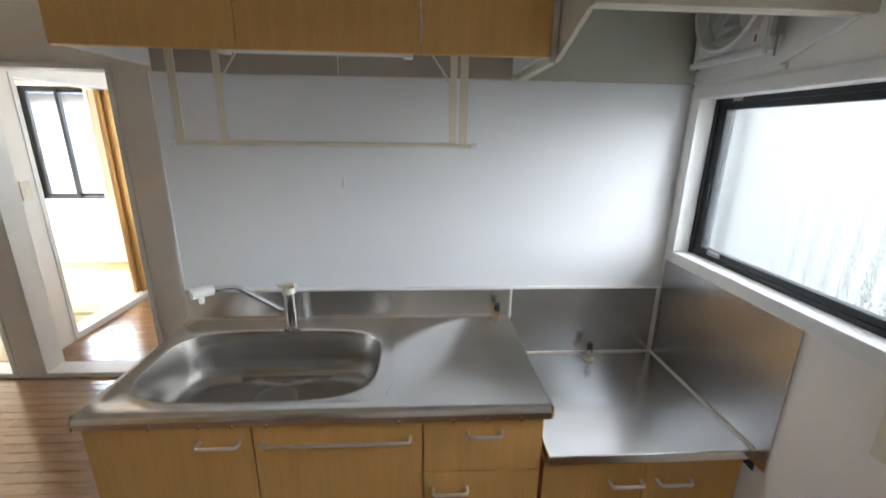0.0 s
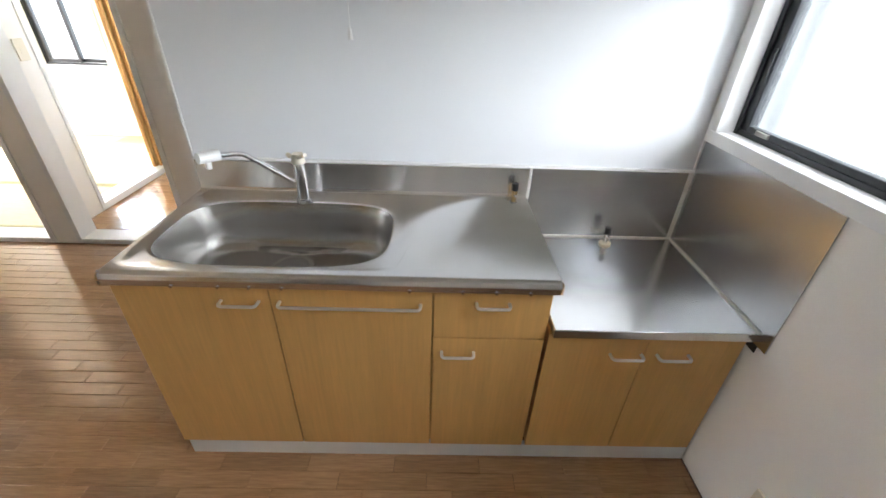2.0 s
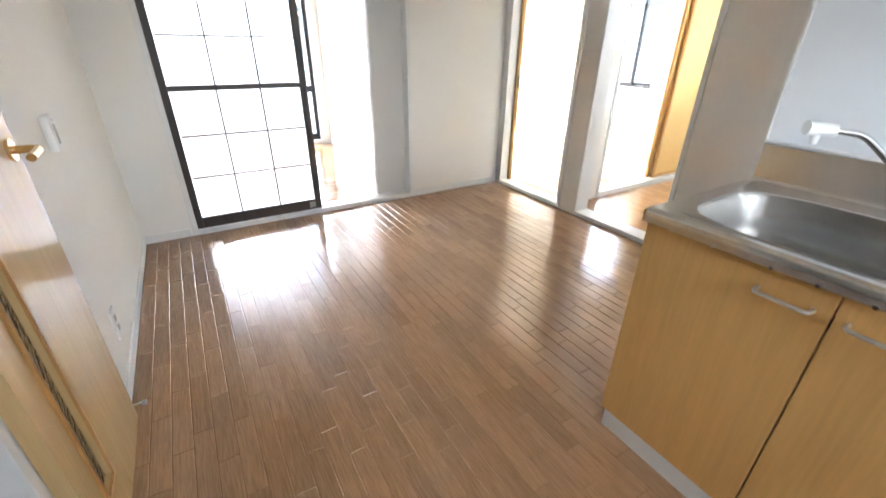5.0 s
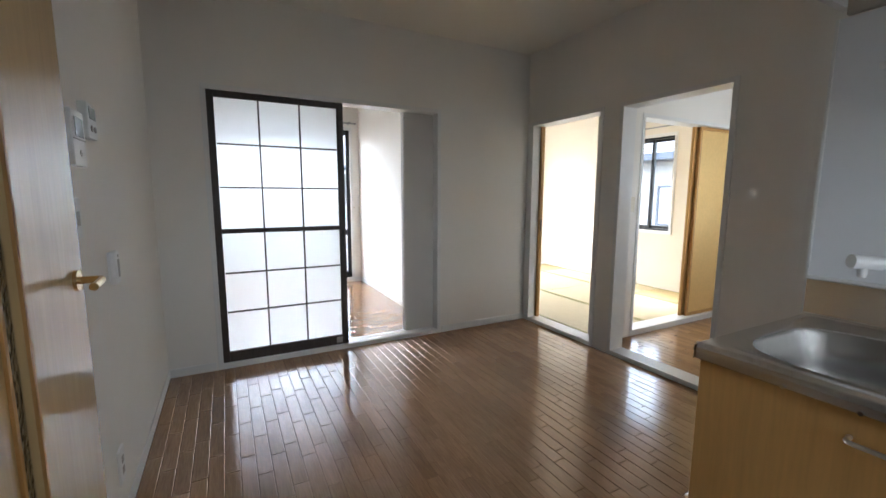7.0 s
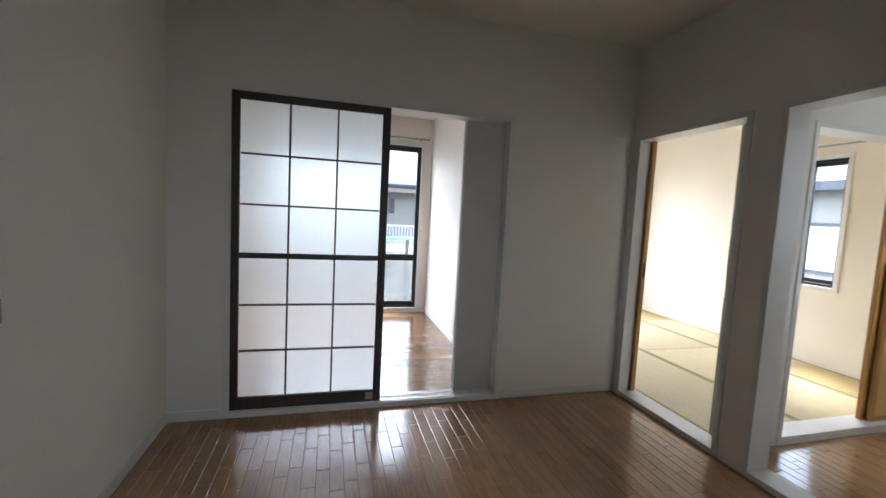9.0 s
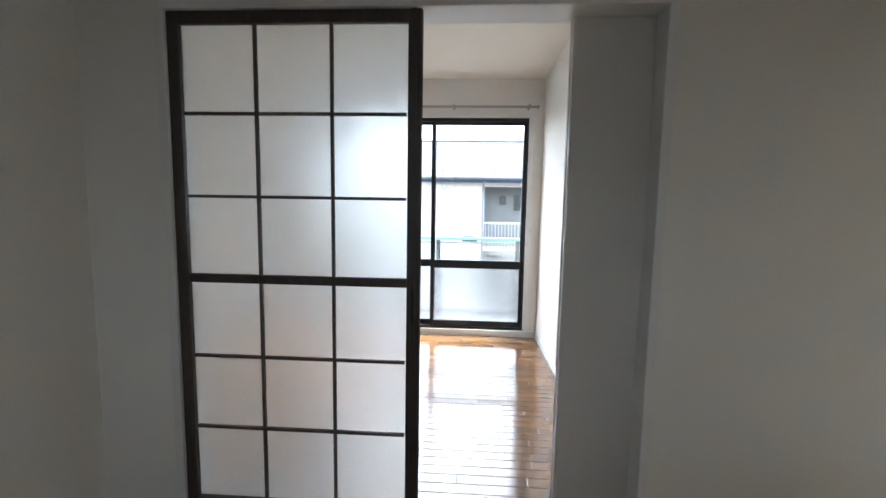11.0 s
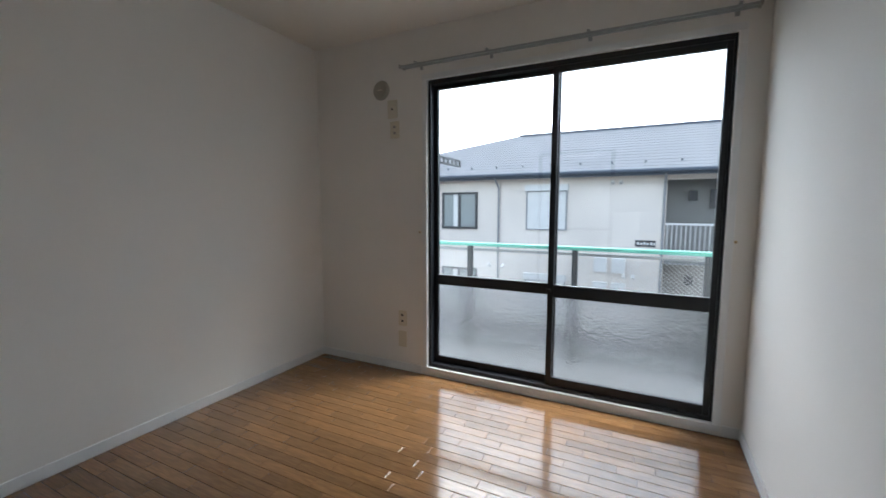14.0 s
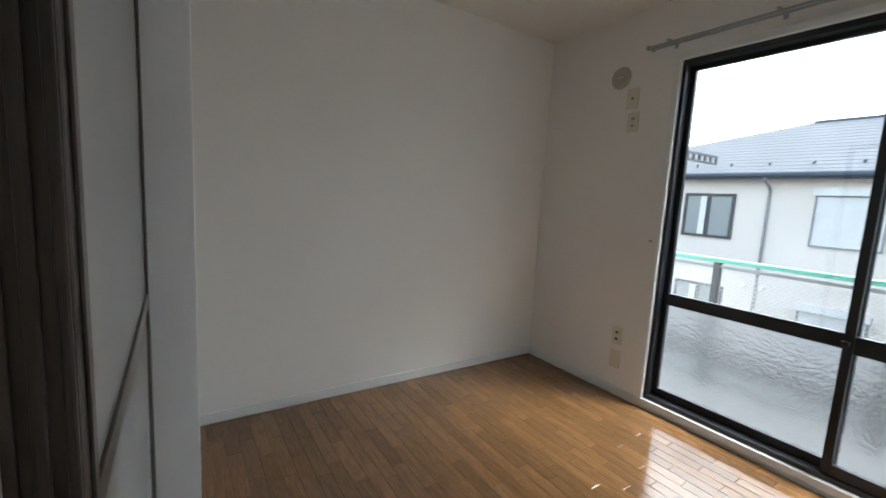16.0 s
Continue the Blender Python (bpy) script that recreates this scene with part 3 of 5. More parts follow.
def bm_worktop():
    """Pressed steel top with a basin, a rolled front edge and an upstand at the back."""
    bm = bmesh.new()
    n = 64
    angles = [math.tau * k / n for k in range(n)]

    def ring(cx, cy, a, b, z, power):
        out = []
        for t in angles:
            c, s = math.cos(t), math.sin(t)
            if power is None:
                m = max(abs(c), abs(s))
                x, y = c / m, s / m
            else:
                x, y = math.copysign(abs(c) ** (2 / power), c), math.copysign(abs(s) ** (2 / power), s)
            out.append(bm.verts.new((cx + a * x, cy + b * y, z)))
        return out

    def loft(p, q):
        for k in range(n):
            bm.faces.new((p[k], p[(k + 1) % n], q[(k + 1) % n], q[k]))

    x0, x1, y0, y1 = -1.80, -1.012, -0.545, -0.022
    cx, cy, a, b = (x0 + x1) / 2, (y0 + y1) / 2, (x1 - x0) / 2, (y1 - y0) / 2
    outer = ring(cx, cy, a, b, 0.800, None)
    last = outer
    bx, by = -1.415, -0.302
    rows = [(cx, cy, a - 0.020, b - 0.022, 0.800, 14), (cx, cy, a - 0.027, b - 0.029, 0.7965, 12), (bx, by, 0.350, 0.208, 0.7965, 3.9), (bx, by, 0.343, 0.201, 0.793, 3.8),
            (bx, by, 0.338, 0.196, 0.782, 3.8), (bx, by, 0.328, 0.188, 0.70, 3.7), (bx, by, 0.318, 0.180, 0.655, 3.7), (bx, by, 0.300, 0.164, 0.634, 3.6), (bx, by, 0.270, 0.138, 0.626, 3.3),
            (bx - 0.01, by + 0.052, 0.09, 0.085, 0.620, 2), (bx - 0.01, by + 0.052, 0.075, 0.075, 0.616, 2)]
    for row in rows:
        nxt = ring(*row)
        loft(last, nxt)
        last = nxt
    bm.faces.new(last)
    q = lambda *c: bm.faces.new([bm.verts.new(p) for p in c])
    q((x1, y0, 0.8), (-0.60, y0, 0.8), (-0.60, y1, 0.8), (x1, y1, 0.8))
    # profile from the upstand down to the flat, and over the rolled front
    back = [(0.0, 0.74), (-0.004, 0.912), (-0.012, 0.914), (-0.016, 0.909), (-0.016, 0.812), (-0.018, 0.805), (y1, 0.8)]
    arc = [(y0 - 0.018 * math.sin(t), 0.785 + 0.018 * math.cos(t) - 0.003) for t in np.linspace(0.0, math.pi * 0.55, 6)]
    fr = [(y0, 0.8)] + arc + [(y0 - 0.017, 0.762), (y0 - 0.010, 0.757), (y0 + 0.006, 0.757)]
    for line in (back, fr):
        for (ya, za), (yb, zb) in zip(line, line[1:]):
            q((-1.80, ya, za), (-0.60, ya, za), (-0.60, yb, zb), (-1.80, yb, zb))
    for x in (-1.80, -0.60):
        s = -1 if x < -1 else 1
        q((x, -0.56, 0.8), (x, 0, 0.8), (x + s * 0.006, 0, 0.792), (x + s * 0.006, -0.56, 0.792))
        q((x + s * 0.006, -0.56, 0.792), (x + s * 0.006, 0, 0.792), (x + s * 0.006, 0, 0.757), (x + s * 0.006, -0.56, 0.757))
        bm.faces.new([bm.verts.new((x, ya, za)) for ya, za in back[:-1] + [(0.0, 0.805)]])
        bm.faces.new([bm.verts.new((x + s * 0.0055, ya, za)) for ya, za in fr])
    bmesh.ops.remove_doubles(bm, verts=bm.verts, dist=0.0004)
    for f in bm.faces:
        f.normal_update()
        if f.normal.z < -0.02 or (abs(f.normal.z) <= 0.02 and f.normal.y > 0):
            f.normal_flip()
    return bm


worktop = thing("sink_worktop", bm_worktop(), STEEL, "worn stainless steel sink top with a wide basin and upstand", "sink", smooth=True, facing=False)
# basin faces: the dark surroundings they mirror are put into a darker steel colour
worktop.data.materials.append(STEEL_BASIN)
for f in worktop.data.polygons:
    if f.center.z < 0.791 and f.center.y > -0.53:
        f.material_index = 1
drain = part("drain", bm_cyl((-1.425, -0.25, 0.6165), (-1.425, -0.25, 0.622), 0.072, 32), CHROME, worktop, "round drain rim", smooth=True)
part("strainer", bm_cyl((-1.425, -0.25, 0.6221), (-1.425, -0.25, 0.6235), 0.056, 32), STEEL_DULL, drain, "steel drain cover")
for x in (-1.62, -1.50, -1.42, -1.335, -1.0, -0.86, -0.77, -0.68):
    part("screw", bm_cyl((x, -0.5625, 0.764), (x, -0.5655, 0.764), 0.0045, 10), CHROME, worktop, "screw head under the front edge")

stove_top = part("shelf", bm_boxes([((-0.594, -0.562, 0.609), (-0.004, -0.004, 0.6385))], 0.003), STEEL, stove_cab, "stainless steel cooker shelf")
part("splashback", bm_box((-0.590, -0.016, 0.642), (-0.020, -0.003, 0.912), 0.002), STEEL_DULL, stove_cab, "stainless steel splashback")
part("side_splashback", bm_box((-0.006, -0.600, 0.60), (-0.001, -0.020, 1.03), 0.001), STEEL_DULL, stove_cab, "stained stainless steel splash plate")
caulk = lambda a, b, r=0.004: thing("caulk_bead", bm_tube([a, b], r, 6), CAULK, "white silicone bead in the steel joint", "caulk", "caulk beads")
caulk((-0.59, -0.017, 0.641), (-0.012, -0.017, 0.641))
caulk((-0.009, -0.56, 0.641), (-0.009, -0.017, 0.641))
caulk((-0.012, -0.017, 0.645), (-0.012, -0.017, 0.914))
caulk((-0.597, -0.018, 0.80), (-0.597, -0.018, 0.916), 0.005)
thing("filler_strip", bm_box((-0.0058, -0.528, 0.0), (-0.0008, -0.512, 0.60)), WHITE_PAINT, "white strip between cabinet and wall", "trim")
thing("cooker_stop", bm_box((-0.0035, -0.566, 0.572), (0.0, -0.53, 0.6), 0.002), BLACK, "small black plastic block beside the cooker shelf", "bracket")
panel = thing("wall_panel", bm_box((-1.80, -0.0065, 0.915), (-0.0005, -0.0005, 1.652), 0.001), PANEL_WHITE, "smooth white kitchen wall panel", "wall panel")
part("edge_strip", bm_box((-1.808, -0.009, 0.80), (-1.8005, -0.0005, 1.652), 0.001), WHITE_PAINT, panel)
part("bottom_strip", bm_box((-1.80, -0.018, 0.9125), (-0.003, -0.007, 0.922), 0.002), WHITE_PAINT, panel)
part("corner_strip", bm_box((-0.009, -0.016, 0.922), (-0.001, -0.007, 1.64), 0.002), WHITE_PAINT, panel)

# mixer tap
tap = holder("mixer_tap", (-1.40, -0.10, 0.80), "chrome mixer tap with a long spout and ivory head", "tap")
part("body", bm_cyl((-1.40, -0.10, 0.7985), (-1.40, -0.10, 0.94), 0.021, 24), CHROME, tap, smooth=True)
part("base_ring", bm_cyl((-1.40, -0.10, 0.7985), (-1.40, -0.10, 0.812), 0.027, 24), CHROME, tap, smooth=True)
lever = part("lever", bm_cyl((-1.40, -0.10, 0.9405), (-1.40, -0.10, 0.972), 0.024, 20, 0.017), IVORY, tap, "ivory plastic lever cap", smooth=True)
part("lever_arm", bm_tube([(-1.395, -0.115, 0.962), (-1.375, -0.13, 0.974), (-1.36, -0.145, 0.982)], 0.007, 8), IVORY, lever, smooth=True)
part("knob", bm_cyl((-1.422, -0.10, 0.960), (-1.436, -0.10, 0.970), 0.010, 12, 0.006), IVORY, lever, smooth=True)
spout = part("spout", bm_tube(rounded([(-1.412, -0.105, 0.872), (-1.432, -0.115, 0.884), (-1.545, -0.175, 0.994), (-1.595, -0.235, 1.004)], 0.022), 0.0085, 12), CHROME, tap, smooth=True)
part("spray_head", bm_tube([(-1.590, -0.228, 1.003), (-1.628, -0.276, 1.007)], 0.0165, 16), WHITE_PLASTIC, spout, "white plastic spray head", smooth=True)
part("nozzle", bm_cyl((-1.612, -0.256, 0.992), (-1.612, -0.256, 0.970), 0.010, 14, 0.008), WHITE_PLASTIC, spout, smooth=True)


def gas_tap(at, plate):
    x, y, z = at
    ob = holder("gas_tap", at, "small gas tap with a black cap and chrome body", "gas tap", "gas taps")
    part("base", bm_cyl((x, y, z), (x, y, z + 0.006), 0.023 if plate else 0.014, 18), plate or CHROME, ob, smooth=True)
    part("body", bm_cyl((x, y, z + 0.006), (x, y, z + 0.045), 0.009, 14, 0.011), BRASS if not plate else CHROME, ob, smooth=True)
    part("cap", bm_cyl((x, y, z + 0.0452), (x, y, z + 0.072), 0.0115, 14), BLACK, ob, "black rubber cap", smooth=True)
    part("spout", bm_tube([(x, y, z + 0.03), (x, y - 0.028, z + 0.034)], 0.005, 8), CHROME, ob, smooth=True)


gas_tap((-0.655, -0.06, 0.8), None)
gas_tap((-0.285, -0.07, 0.6385), IVORY)

# ---- wall cabinets, rack, hood ----
wall_cab = holder("wall_cabinet", (-1.2, 0, 1.67), "maple wall cabinets with three doors above the sink", "cabinet")
part("body", bm_boxes([((-1.80, -0.345, 1.672), (-1.782, -0.002, 2.20)), ((-0.640, -0.345, 1.672), (-0.622, -0.002, 2.20)), ((-1.782, -0.345, 1.76), (-0.640, -0.002, 1.775)), ((-1.782, -0.345, 2.185), (-0.640, -0.002, 2.20))], 0.001), SLIDE_GREY, wall_cab)
part("back_rail", bm_box((-1.782, -0.02, 1.656), (-0.640, -0.002, 1.76)), material("beige_rail", (0.42, 0.37, 0.31), 0.6), wall_cab, "beige rail under the cabinet")
for x0, x1 in ((-1.805, -1.3815), (-1.3785, -0.9435), (-0.9405, -0.622)):
    part("door", bm_box((x0, -0.364, 1.668), (x1, -0.347, 2.20), 0.0015), MAPLE, wall_cab)
part("end_panel", bm_box((-0.620, -0.366, 1.655), (-0.606, -0.002, 2.20), 0.001), CREAM_METAL, wall_cab, "cream end panel beside the hood")
thing("filler_above_cabinet", bm_box((-1.80, -0.33, 2.2005), (-0.606, -0.002, KH - 0.0005)), WALLPAPER, "white boxed filler above the wall cabinets", "wall panel")

lamp = holder("kitchen_lamp", (-1.2, -0.30, 1.66), "slim white fluorescent lamp with a pull cord, off", "lamp")
part("housing", bm_box((-1.44, -0.338, 1.690), (-0.965, -0.285, 1.7598), 0.006), WHITE_PLASTIC, lamp)
part("tube", bm_cyl((-1.42, -0.312, 1.680), (-0.985, -0.312, 1.680), 0.0125, 14), WHITE_PLASTIC, lamp, smooth=True)
for x in (-1.43, -0.975):
    part("end_cap", bm_box((x - 0.012, -0.328, 1.664), (x + 0.012, -0.296, 1.70), 0.004), WHITE_PLASTIC, lamp)
cord = part("cord", bm_cyl((-1.157, -0.29, 1.69), (-1.157, -0.29, 1.345), 0.0011, 6), WHITE_PLASTIC, lamp)
part("pull", bm_cyl((-1.157, -0.29, 1.355), (-1.157, -0.29, 1.33), 0.004, 10, 0.006), WHITE_PLASTIC, cord, smooth=True)

rack = holder("hanging_rack", (-1.2, -0.17, 1.44), "cream metal dish rack frame hung under the wall cabinets", "rack")
for x, y in ((-1.60, -0.25), (-1.558, -0.08), (-0.822, -0.25), (-0.838, -0.08)):
    part("hanger", bm_box((x - 0.011, y - 0.002, 1.44), (x + 0.011, y + 0.002, 1.7598), 0.001), IVORY, rack)
bar = part("front_bar", bm_cyl((-1.615, -0.258, 1.447), (-0.795, -0.258, 1.447), 0.0055, 12), IVORY, rack, smooth=True)
for x in (-1.62, -0.79):
    part("end_cap", bm_cyl((x - 0.008, -0.258, 1.447), (x + 0.008, -0.258, 1.447), 0.008, 12), WHITE_PLASTIC, bar, smooth=True)
part("rear_bar", bm_cyl((-1.558, -0.086, 1.447), (-0.838, -0.086, 1.447), 0.0045, 10), IVORY, rack, smooth=True)
for x in (-1.6, -0.83):
    part("side_bar", bm_cyl((x, -0.25, 1.447), (x + (0.042 if x < -1 else -0.008), -0.08, 1.447), 0.004, 8), IVORY, rack, smooth=True)
for x, s in ((-1.548, 1), (-0.848, -1)):
    part("brace", bm_tube([(x, -0.084, 1.63), (x + s * 0.09, -0.084, 1.757)], 0.003, 8), IVORY, rack, smooth=True)

HXL = -0.600
hood = holder("range_hood", (-0.3, -0.27, 1.65), "cream steel range hood with a sloping skirt, open below", "range hood")
prof = [(-0.003, 1.655), (-0.345, 1.665), (-0.552, 1.742), (-0.552, 2.2), (-0.003, 2.2)]


def bm_sheet(points, thick):
    """A flat plate with the given outline in a plane of constant x, thickened towards +x."""
    bm = bmesh.new()
    p = [bm.verts.new(v) for v in points]
    q = [bm.verts.new((v[0] + thick, v[1], v[2])) for v in points]
    bm.faces.new(p)
    bm.faces.new(q[::-1])
    for k in range(len(p)):
        m = (k + 1) % len(p)
        bm.faces.new((p[k], p[m], q[m], q[k]))
    return bm


part("side_panel", bm_sheet([(HXL, y, z) for y, z in prof], 0.012), CREAM_METAL, hood)
part("front_panel", bm_box((HXL + 0.0005, -0.566, 1.735), (-0.002, -0.5525, 2.2), 0.003), CREAM_METAL, hood)
part("lip", bm_box((HXL + 0.0005, -0.551, 1.735), (-0.016, -0.525, 1.742), 0.002), CREAM_METAL, hood)
part("side_skirt", bm_sheet([(-0.0145, y, z) for y, z in [(-0.375, 1.675), (-0.552, 1.742), (-0.552, 2.2), (-0.375, 2.2)]], 0.012), SHUTTER, hood, "pale board closing the hood side")
part("edge_trim", bm_tube([(-0.0155, -0.012, 1.6575), (-0.0155, -0.372, 1.6735), (-0.0155, -0.552, 1.7405)], 0.0042, 8), WHITE_PAINT, hood, "white edge bead", smooth=True)
part("top_panel", bm_box((HXL + 0.013, -0.55, 2.19), (-0.018, -0.003, 2.2)), CREAM_METAL, hood)
thing("hood_back_board", bm_box((HXL + 0.014, -0.0095, 1.656), (-0.001, -0.0005, 2.188)), HOOD_INSIDE, "grey-green fireproof board inside the hood", "wall panel")
thing("hood_side_board", bm_box((-0.0085, -0.37, 1.656), (-0.0005, -0.010, 2.188)), SHUTTER, "pale fireproof board inside the hood", "wall panel")
fan = holder("exhaust_fan", (-0.01, -0.19, 1.86), "white propeller exhaust fan set into the hood wall, at rest", "fan")
part("housing", bm_boxes([((-0.04, -0.345, 1.70), (-0.0087, -0.325, 2.03)), ((-0.04, -0.052, 1.70), (-0.0087, -0.032, 2.03)), ((-0.04, -0.325, 1.70), (-0.0087, -0.052, 1.72)), ((-0.04, -0.325, 2.01), (-0.0087, -0.052, 2.03))], 0.006), WHITE_PLASTIC, fan)
bm = bmesh.new()
ang = np.linspace(0, math.tau, 33)[:-1]
rings = [[bm.verts.new((x, -0.188 + r * math.cos(a), 1.865 + r * math.sin(a))) for a in ang] for x, r in ((-0.012, 0.122), (-0.065, 0.130), (-0.070, 0.136), (-0.064, 0.142), (-0.012, 0.138))]
for p, q in zip(rings, rings[1:]):
    for k in range(32):
        bm.faces.new((p[k], p[(k + 1) % 32], q[(k + 1) % 32], q[k]))
part("ring", bm, WHITE_PLASTIC, fan, smooth=True)
part("hub", bm_cyl((-0.014, -0.188, 1.865), (-0.075, -0.188, 1.865), 0.036, 24, 0.026), GREY_PLASTIC, fan, smooth=True)
for k in range(4):
    bm = bmesh.new()
    a0 = k * math.tau / 4
    vs = []
    for i, r in enumerate((0.03, 0.075, 0.115)):
        for da, x in ((-0.12 - 0.16 * i, -0.03), (0.12 + 0.16 * i, -0.056)):
            vs.append(bm.verts.new((x, -0.188 + r * math.cos(a0 + da), 1.865 + r * math.sin(a0 + da))))
    for i in (0, 2):
        bm.faces.new((vs[i], vs[i + 1], vs[i + 3], vs[i + 2]))
    bmesh.ops.solidify(bm, geom=bm.faces[:], thickness=0.002)
    part("blade", bm, WHITE_PLASTIC, fan)
part("front_plate", bm_wall("x", -0.0405, -0.0365, -0.325, -0.052, 1.72, 2.01, [(-0.30, -0.078, 1.765, 1.99)]), WHITE_PLASTIC, fan)
part("shutter_disc", bm_cyl((-0.022, -0.188, 1.865), (-0.030, -0.188, 1.865), 0.118, 32), SHUTTER, fan, "pale round shutter disc behind the blades", smooth=True)
part("lower_lip", bm_box((-0.056, -0.345, 1.692), (-0.041, -0.04, 1.712), 0.006), WHITE_PLASTIC, fan)
sticker = part("sticker", bm_cyl((-0.0411, -0.292, 1.742), (-0.0418, -0.292, 1.742), 0.014, 20), WHITE_PLASTIC, fan, "small round sticker with a red mark")
part("mark", bm_box((-0.0424, -0.296, 1.733), (-0.0419, -0.288, 1.751)), material("faded_red_ink", (0.45, 0.12, 0.09), 0.6), sticker)
part("switch", bm_box((-0.055, -0.372, 1.735), (-0.03, -0.352, 1.78), 0.004), GREY_PLASTIC, fan)
part("pull_chain", bm_cyl((-0.045, -0.37, 1.735), (-0.045, -0.37, 1.685), 0.003, 8), GREY_PLASTIC, fan)
for y, z in ((-0.365, 1.672), (-0.02, 1.70)):
    thing("bolt", bm_cyl((-0.0086, y, z), (-0.014, y, z), 0.006, 10), GREY_PLASTIC, "small bolt in the hood board", "bolt", "hood bolts")

# ---- south wall ----
door = holder("door_1", (-2.43, -1.92, 0.0), "glossy light maple door folded open against the wall", "door", kind="structure")
LX0, LX1, LY0, LY1 = -2.618, -2.065, -1.942, -1.912
SL = (-2.247, -2.168, 0.17, 1.62)
part("leaf", bm_wall("y", LY0, LY1, LX0, LX1, 0.012, 1.79, [SL]), DOOR_MAPLE, door)
part("glazing_bead", bm_boxes([((SL[0] - 0.012, LY1, SL[2] - 0.012), (SL[0], LY1 + 0.006, SL[3] + 0.012)), ((SL[1], LY1, SL[2] - 0.012), (SL[1] + 0.012, LY1 + 0.006, SL[3] + 0.012)), ((SL[0], LY1, SL[2] - 0.012), (SL[1], LY1 + 0.006, SL[2])), ((SL[0], LY1, SL[3]), (SL[1], LY1 + 0.006, SL[3] + 0.012))], 0.001), HONEY_WOOD, door)
part("pane", bm_box((SL[0] - 0.001, -1.929, SL[2] - 0.001), (SL[1] + 0.001, -1.924, SL[3] + 0.001)), ROLLED, door, "narrow rolled glass strip")
dh = part("door_handle", bm_cyl((-2.560, LY1, 0.94), (-2.560, LY1 + 0.008, 0.94), 0.026, 24), BRASS, door, "brass lever handle", smooth=True)
part("lever", bm_tube(rounded([(-2.560, LY1 + 0.008, 0.94), (-2.560, LY1 + 0.055, 0.94), (-2.460, LY1 + 0.058, 0.938)], 0.016), 0.0095, 12), BRASS, dh, smooth=True)
part("latch_plate", bm_box((LX0 - 0.0015, -1.936, 0.86), (LX0, -1.918, 1.02)), ALU, door)
for z in (0.2, 1.6):
    part("hinge", bm_cyl((LX1 + 0.006, -1.93, z), (LX1 + 0.006, -1.93, z + 0.09), 0.006, 10), BRASS, door, smooth=True)
stop = holder("door_stop", (-2.648, KS, 0.04), "small metal door stop on the baseboard", "door stop")
part("stem", bm_cyl((-2.648, KS + BT, 0.035), (-2.648, KS + 0.05, 0.035), 0.005, 10), CHROME, stop, smooth=True)
part("tip", bm_cyl((-2.648, KS + 0.05, 0.035), (-2.648, KS + 0.062, 0.035), 0.009, 12), GREY_PLASTIC, stop, smooth=True)

inter = holder("intercom", (-2.735, KS, 1.23), "white door intercom with a grey screen on the wall", "intercom")
part("body", bm_box((-2.793, KS, 1.232), (-2.683, KS + 0.030, 1.384), 0.004), WHITE_PLASTIC, inter)
part("screen", bm_box((-2.778, KS + 0.0295, 1.312), (-2.705, KS + 0.0315, 1.364), 0.001), SCREEN, inter, "grey display")
part("hinge_line", bm_box((-2.792, KS + 0.0297, 1.3035), (-2.684, KS + 0.0308, 1.3065)), GREY_PLASTIC, inter)
for dx, dz in ((0, 0.006), (0, -0.006), (-0.007, 0), (0.007, 0)):
    part("key", bm_box((-2.738 + dx - 0.0025, KS + 0.0298, 1.268 + dz - 0.002), (-2.738 + dx + 0.0025, KS + 0.0312, 1.268 + dz + 0.002)), GREY_PLASTIC, inter)
ctrl = holder("bath_controller", (-2.938, KS, 1.35), "white water heater controller with a small display", "controller")
part("body", bm_box((-2.963, KS, 1.326), (-2.865, KS + 0.025, 1.434), 0.004), WHITE_PLASTIC, ctrl)
part("display", bm_box((-2.948, KS + 0.0248, 1.385), (-2.880, KS + 0.0262, 1.422)), SCREEN, ctrl, "dark display")
for x in (-2.932, -2.896):
    part("button", bm_cyl((x, KS + 0.0248, 1.356), (x, KS + 0.0275, 1.356), 0.010, 16), GREY_PLASTIC, ctrl)


def plate(name, axis, face, out, u0, u1, z0, z1, mat, label, category, extras=()):
    """A switch or socket plate on a wall; extras: (name, u, z, half width, half height, material)."""
    t = 0.009
    mk = (lambda u, v, r, s, a, b: ((min(face + out * a, face + out * b), u, r), (max(face + out * a, face + out * b), v, s))) if axis == "x" else (lambda u, v, r, s, a, b: ((u, min(face + out * a, face + out * b), r), (v, max(face + out * a, face + out * b), s)))
    ob = holder(name, ((face, (u0 + u1) / 2, z0) if axis == "x" else ((u0 + u1) / 2, face, z0)), label, category)
    part("plate", bm_boxes([mk(u0, u1, z0, z1, 0, t)], 0.003), mat, ob)
    for nm, u, z, hw, hh, m in extras:
        part(nm, bm_boxes([mk(u - hw, u + hw, z - hh, z + hh, t - 0.001, t + 0.0015)], 0.0005), m, ob)
    return ob


plate("light_switch", "y", KS, 1, -2.765, -2.705, 1.030, 1.146, WHITE_PLASTIC, "white rocker light switch plate", "light switch", [("rocker", -2.735, 1.087, 0.012, 0.02, GREY_PLASTIC)])
grip = holder("remote_holder", (-3.130, KS, 0.81), "white plastic holder with a dark slot on the wall", "holder")
part("body", bm_box((-3.092, KS, 0.838), (-3.020, KS + 0.026, 0.955), 0.012), WHITE_PLASTIC, grip)
part("slot", bm_box((-3.072, KS + 0.0255, 0.862), (-3.046, KS + 0.0272, 0.925), 0.0005), GREY_PLASTIC, grip)
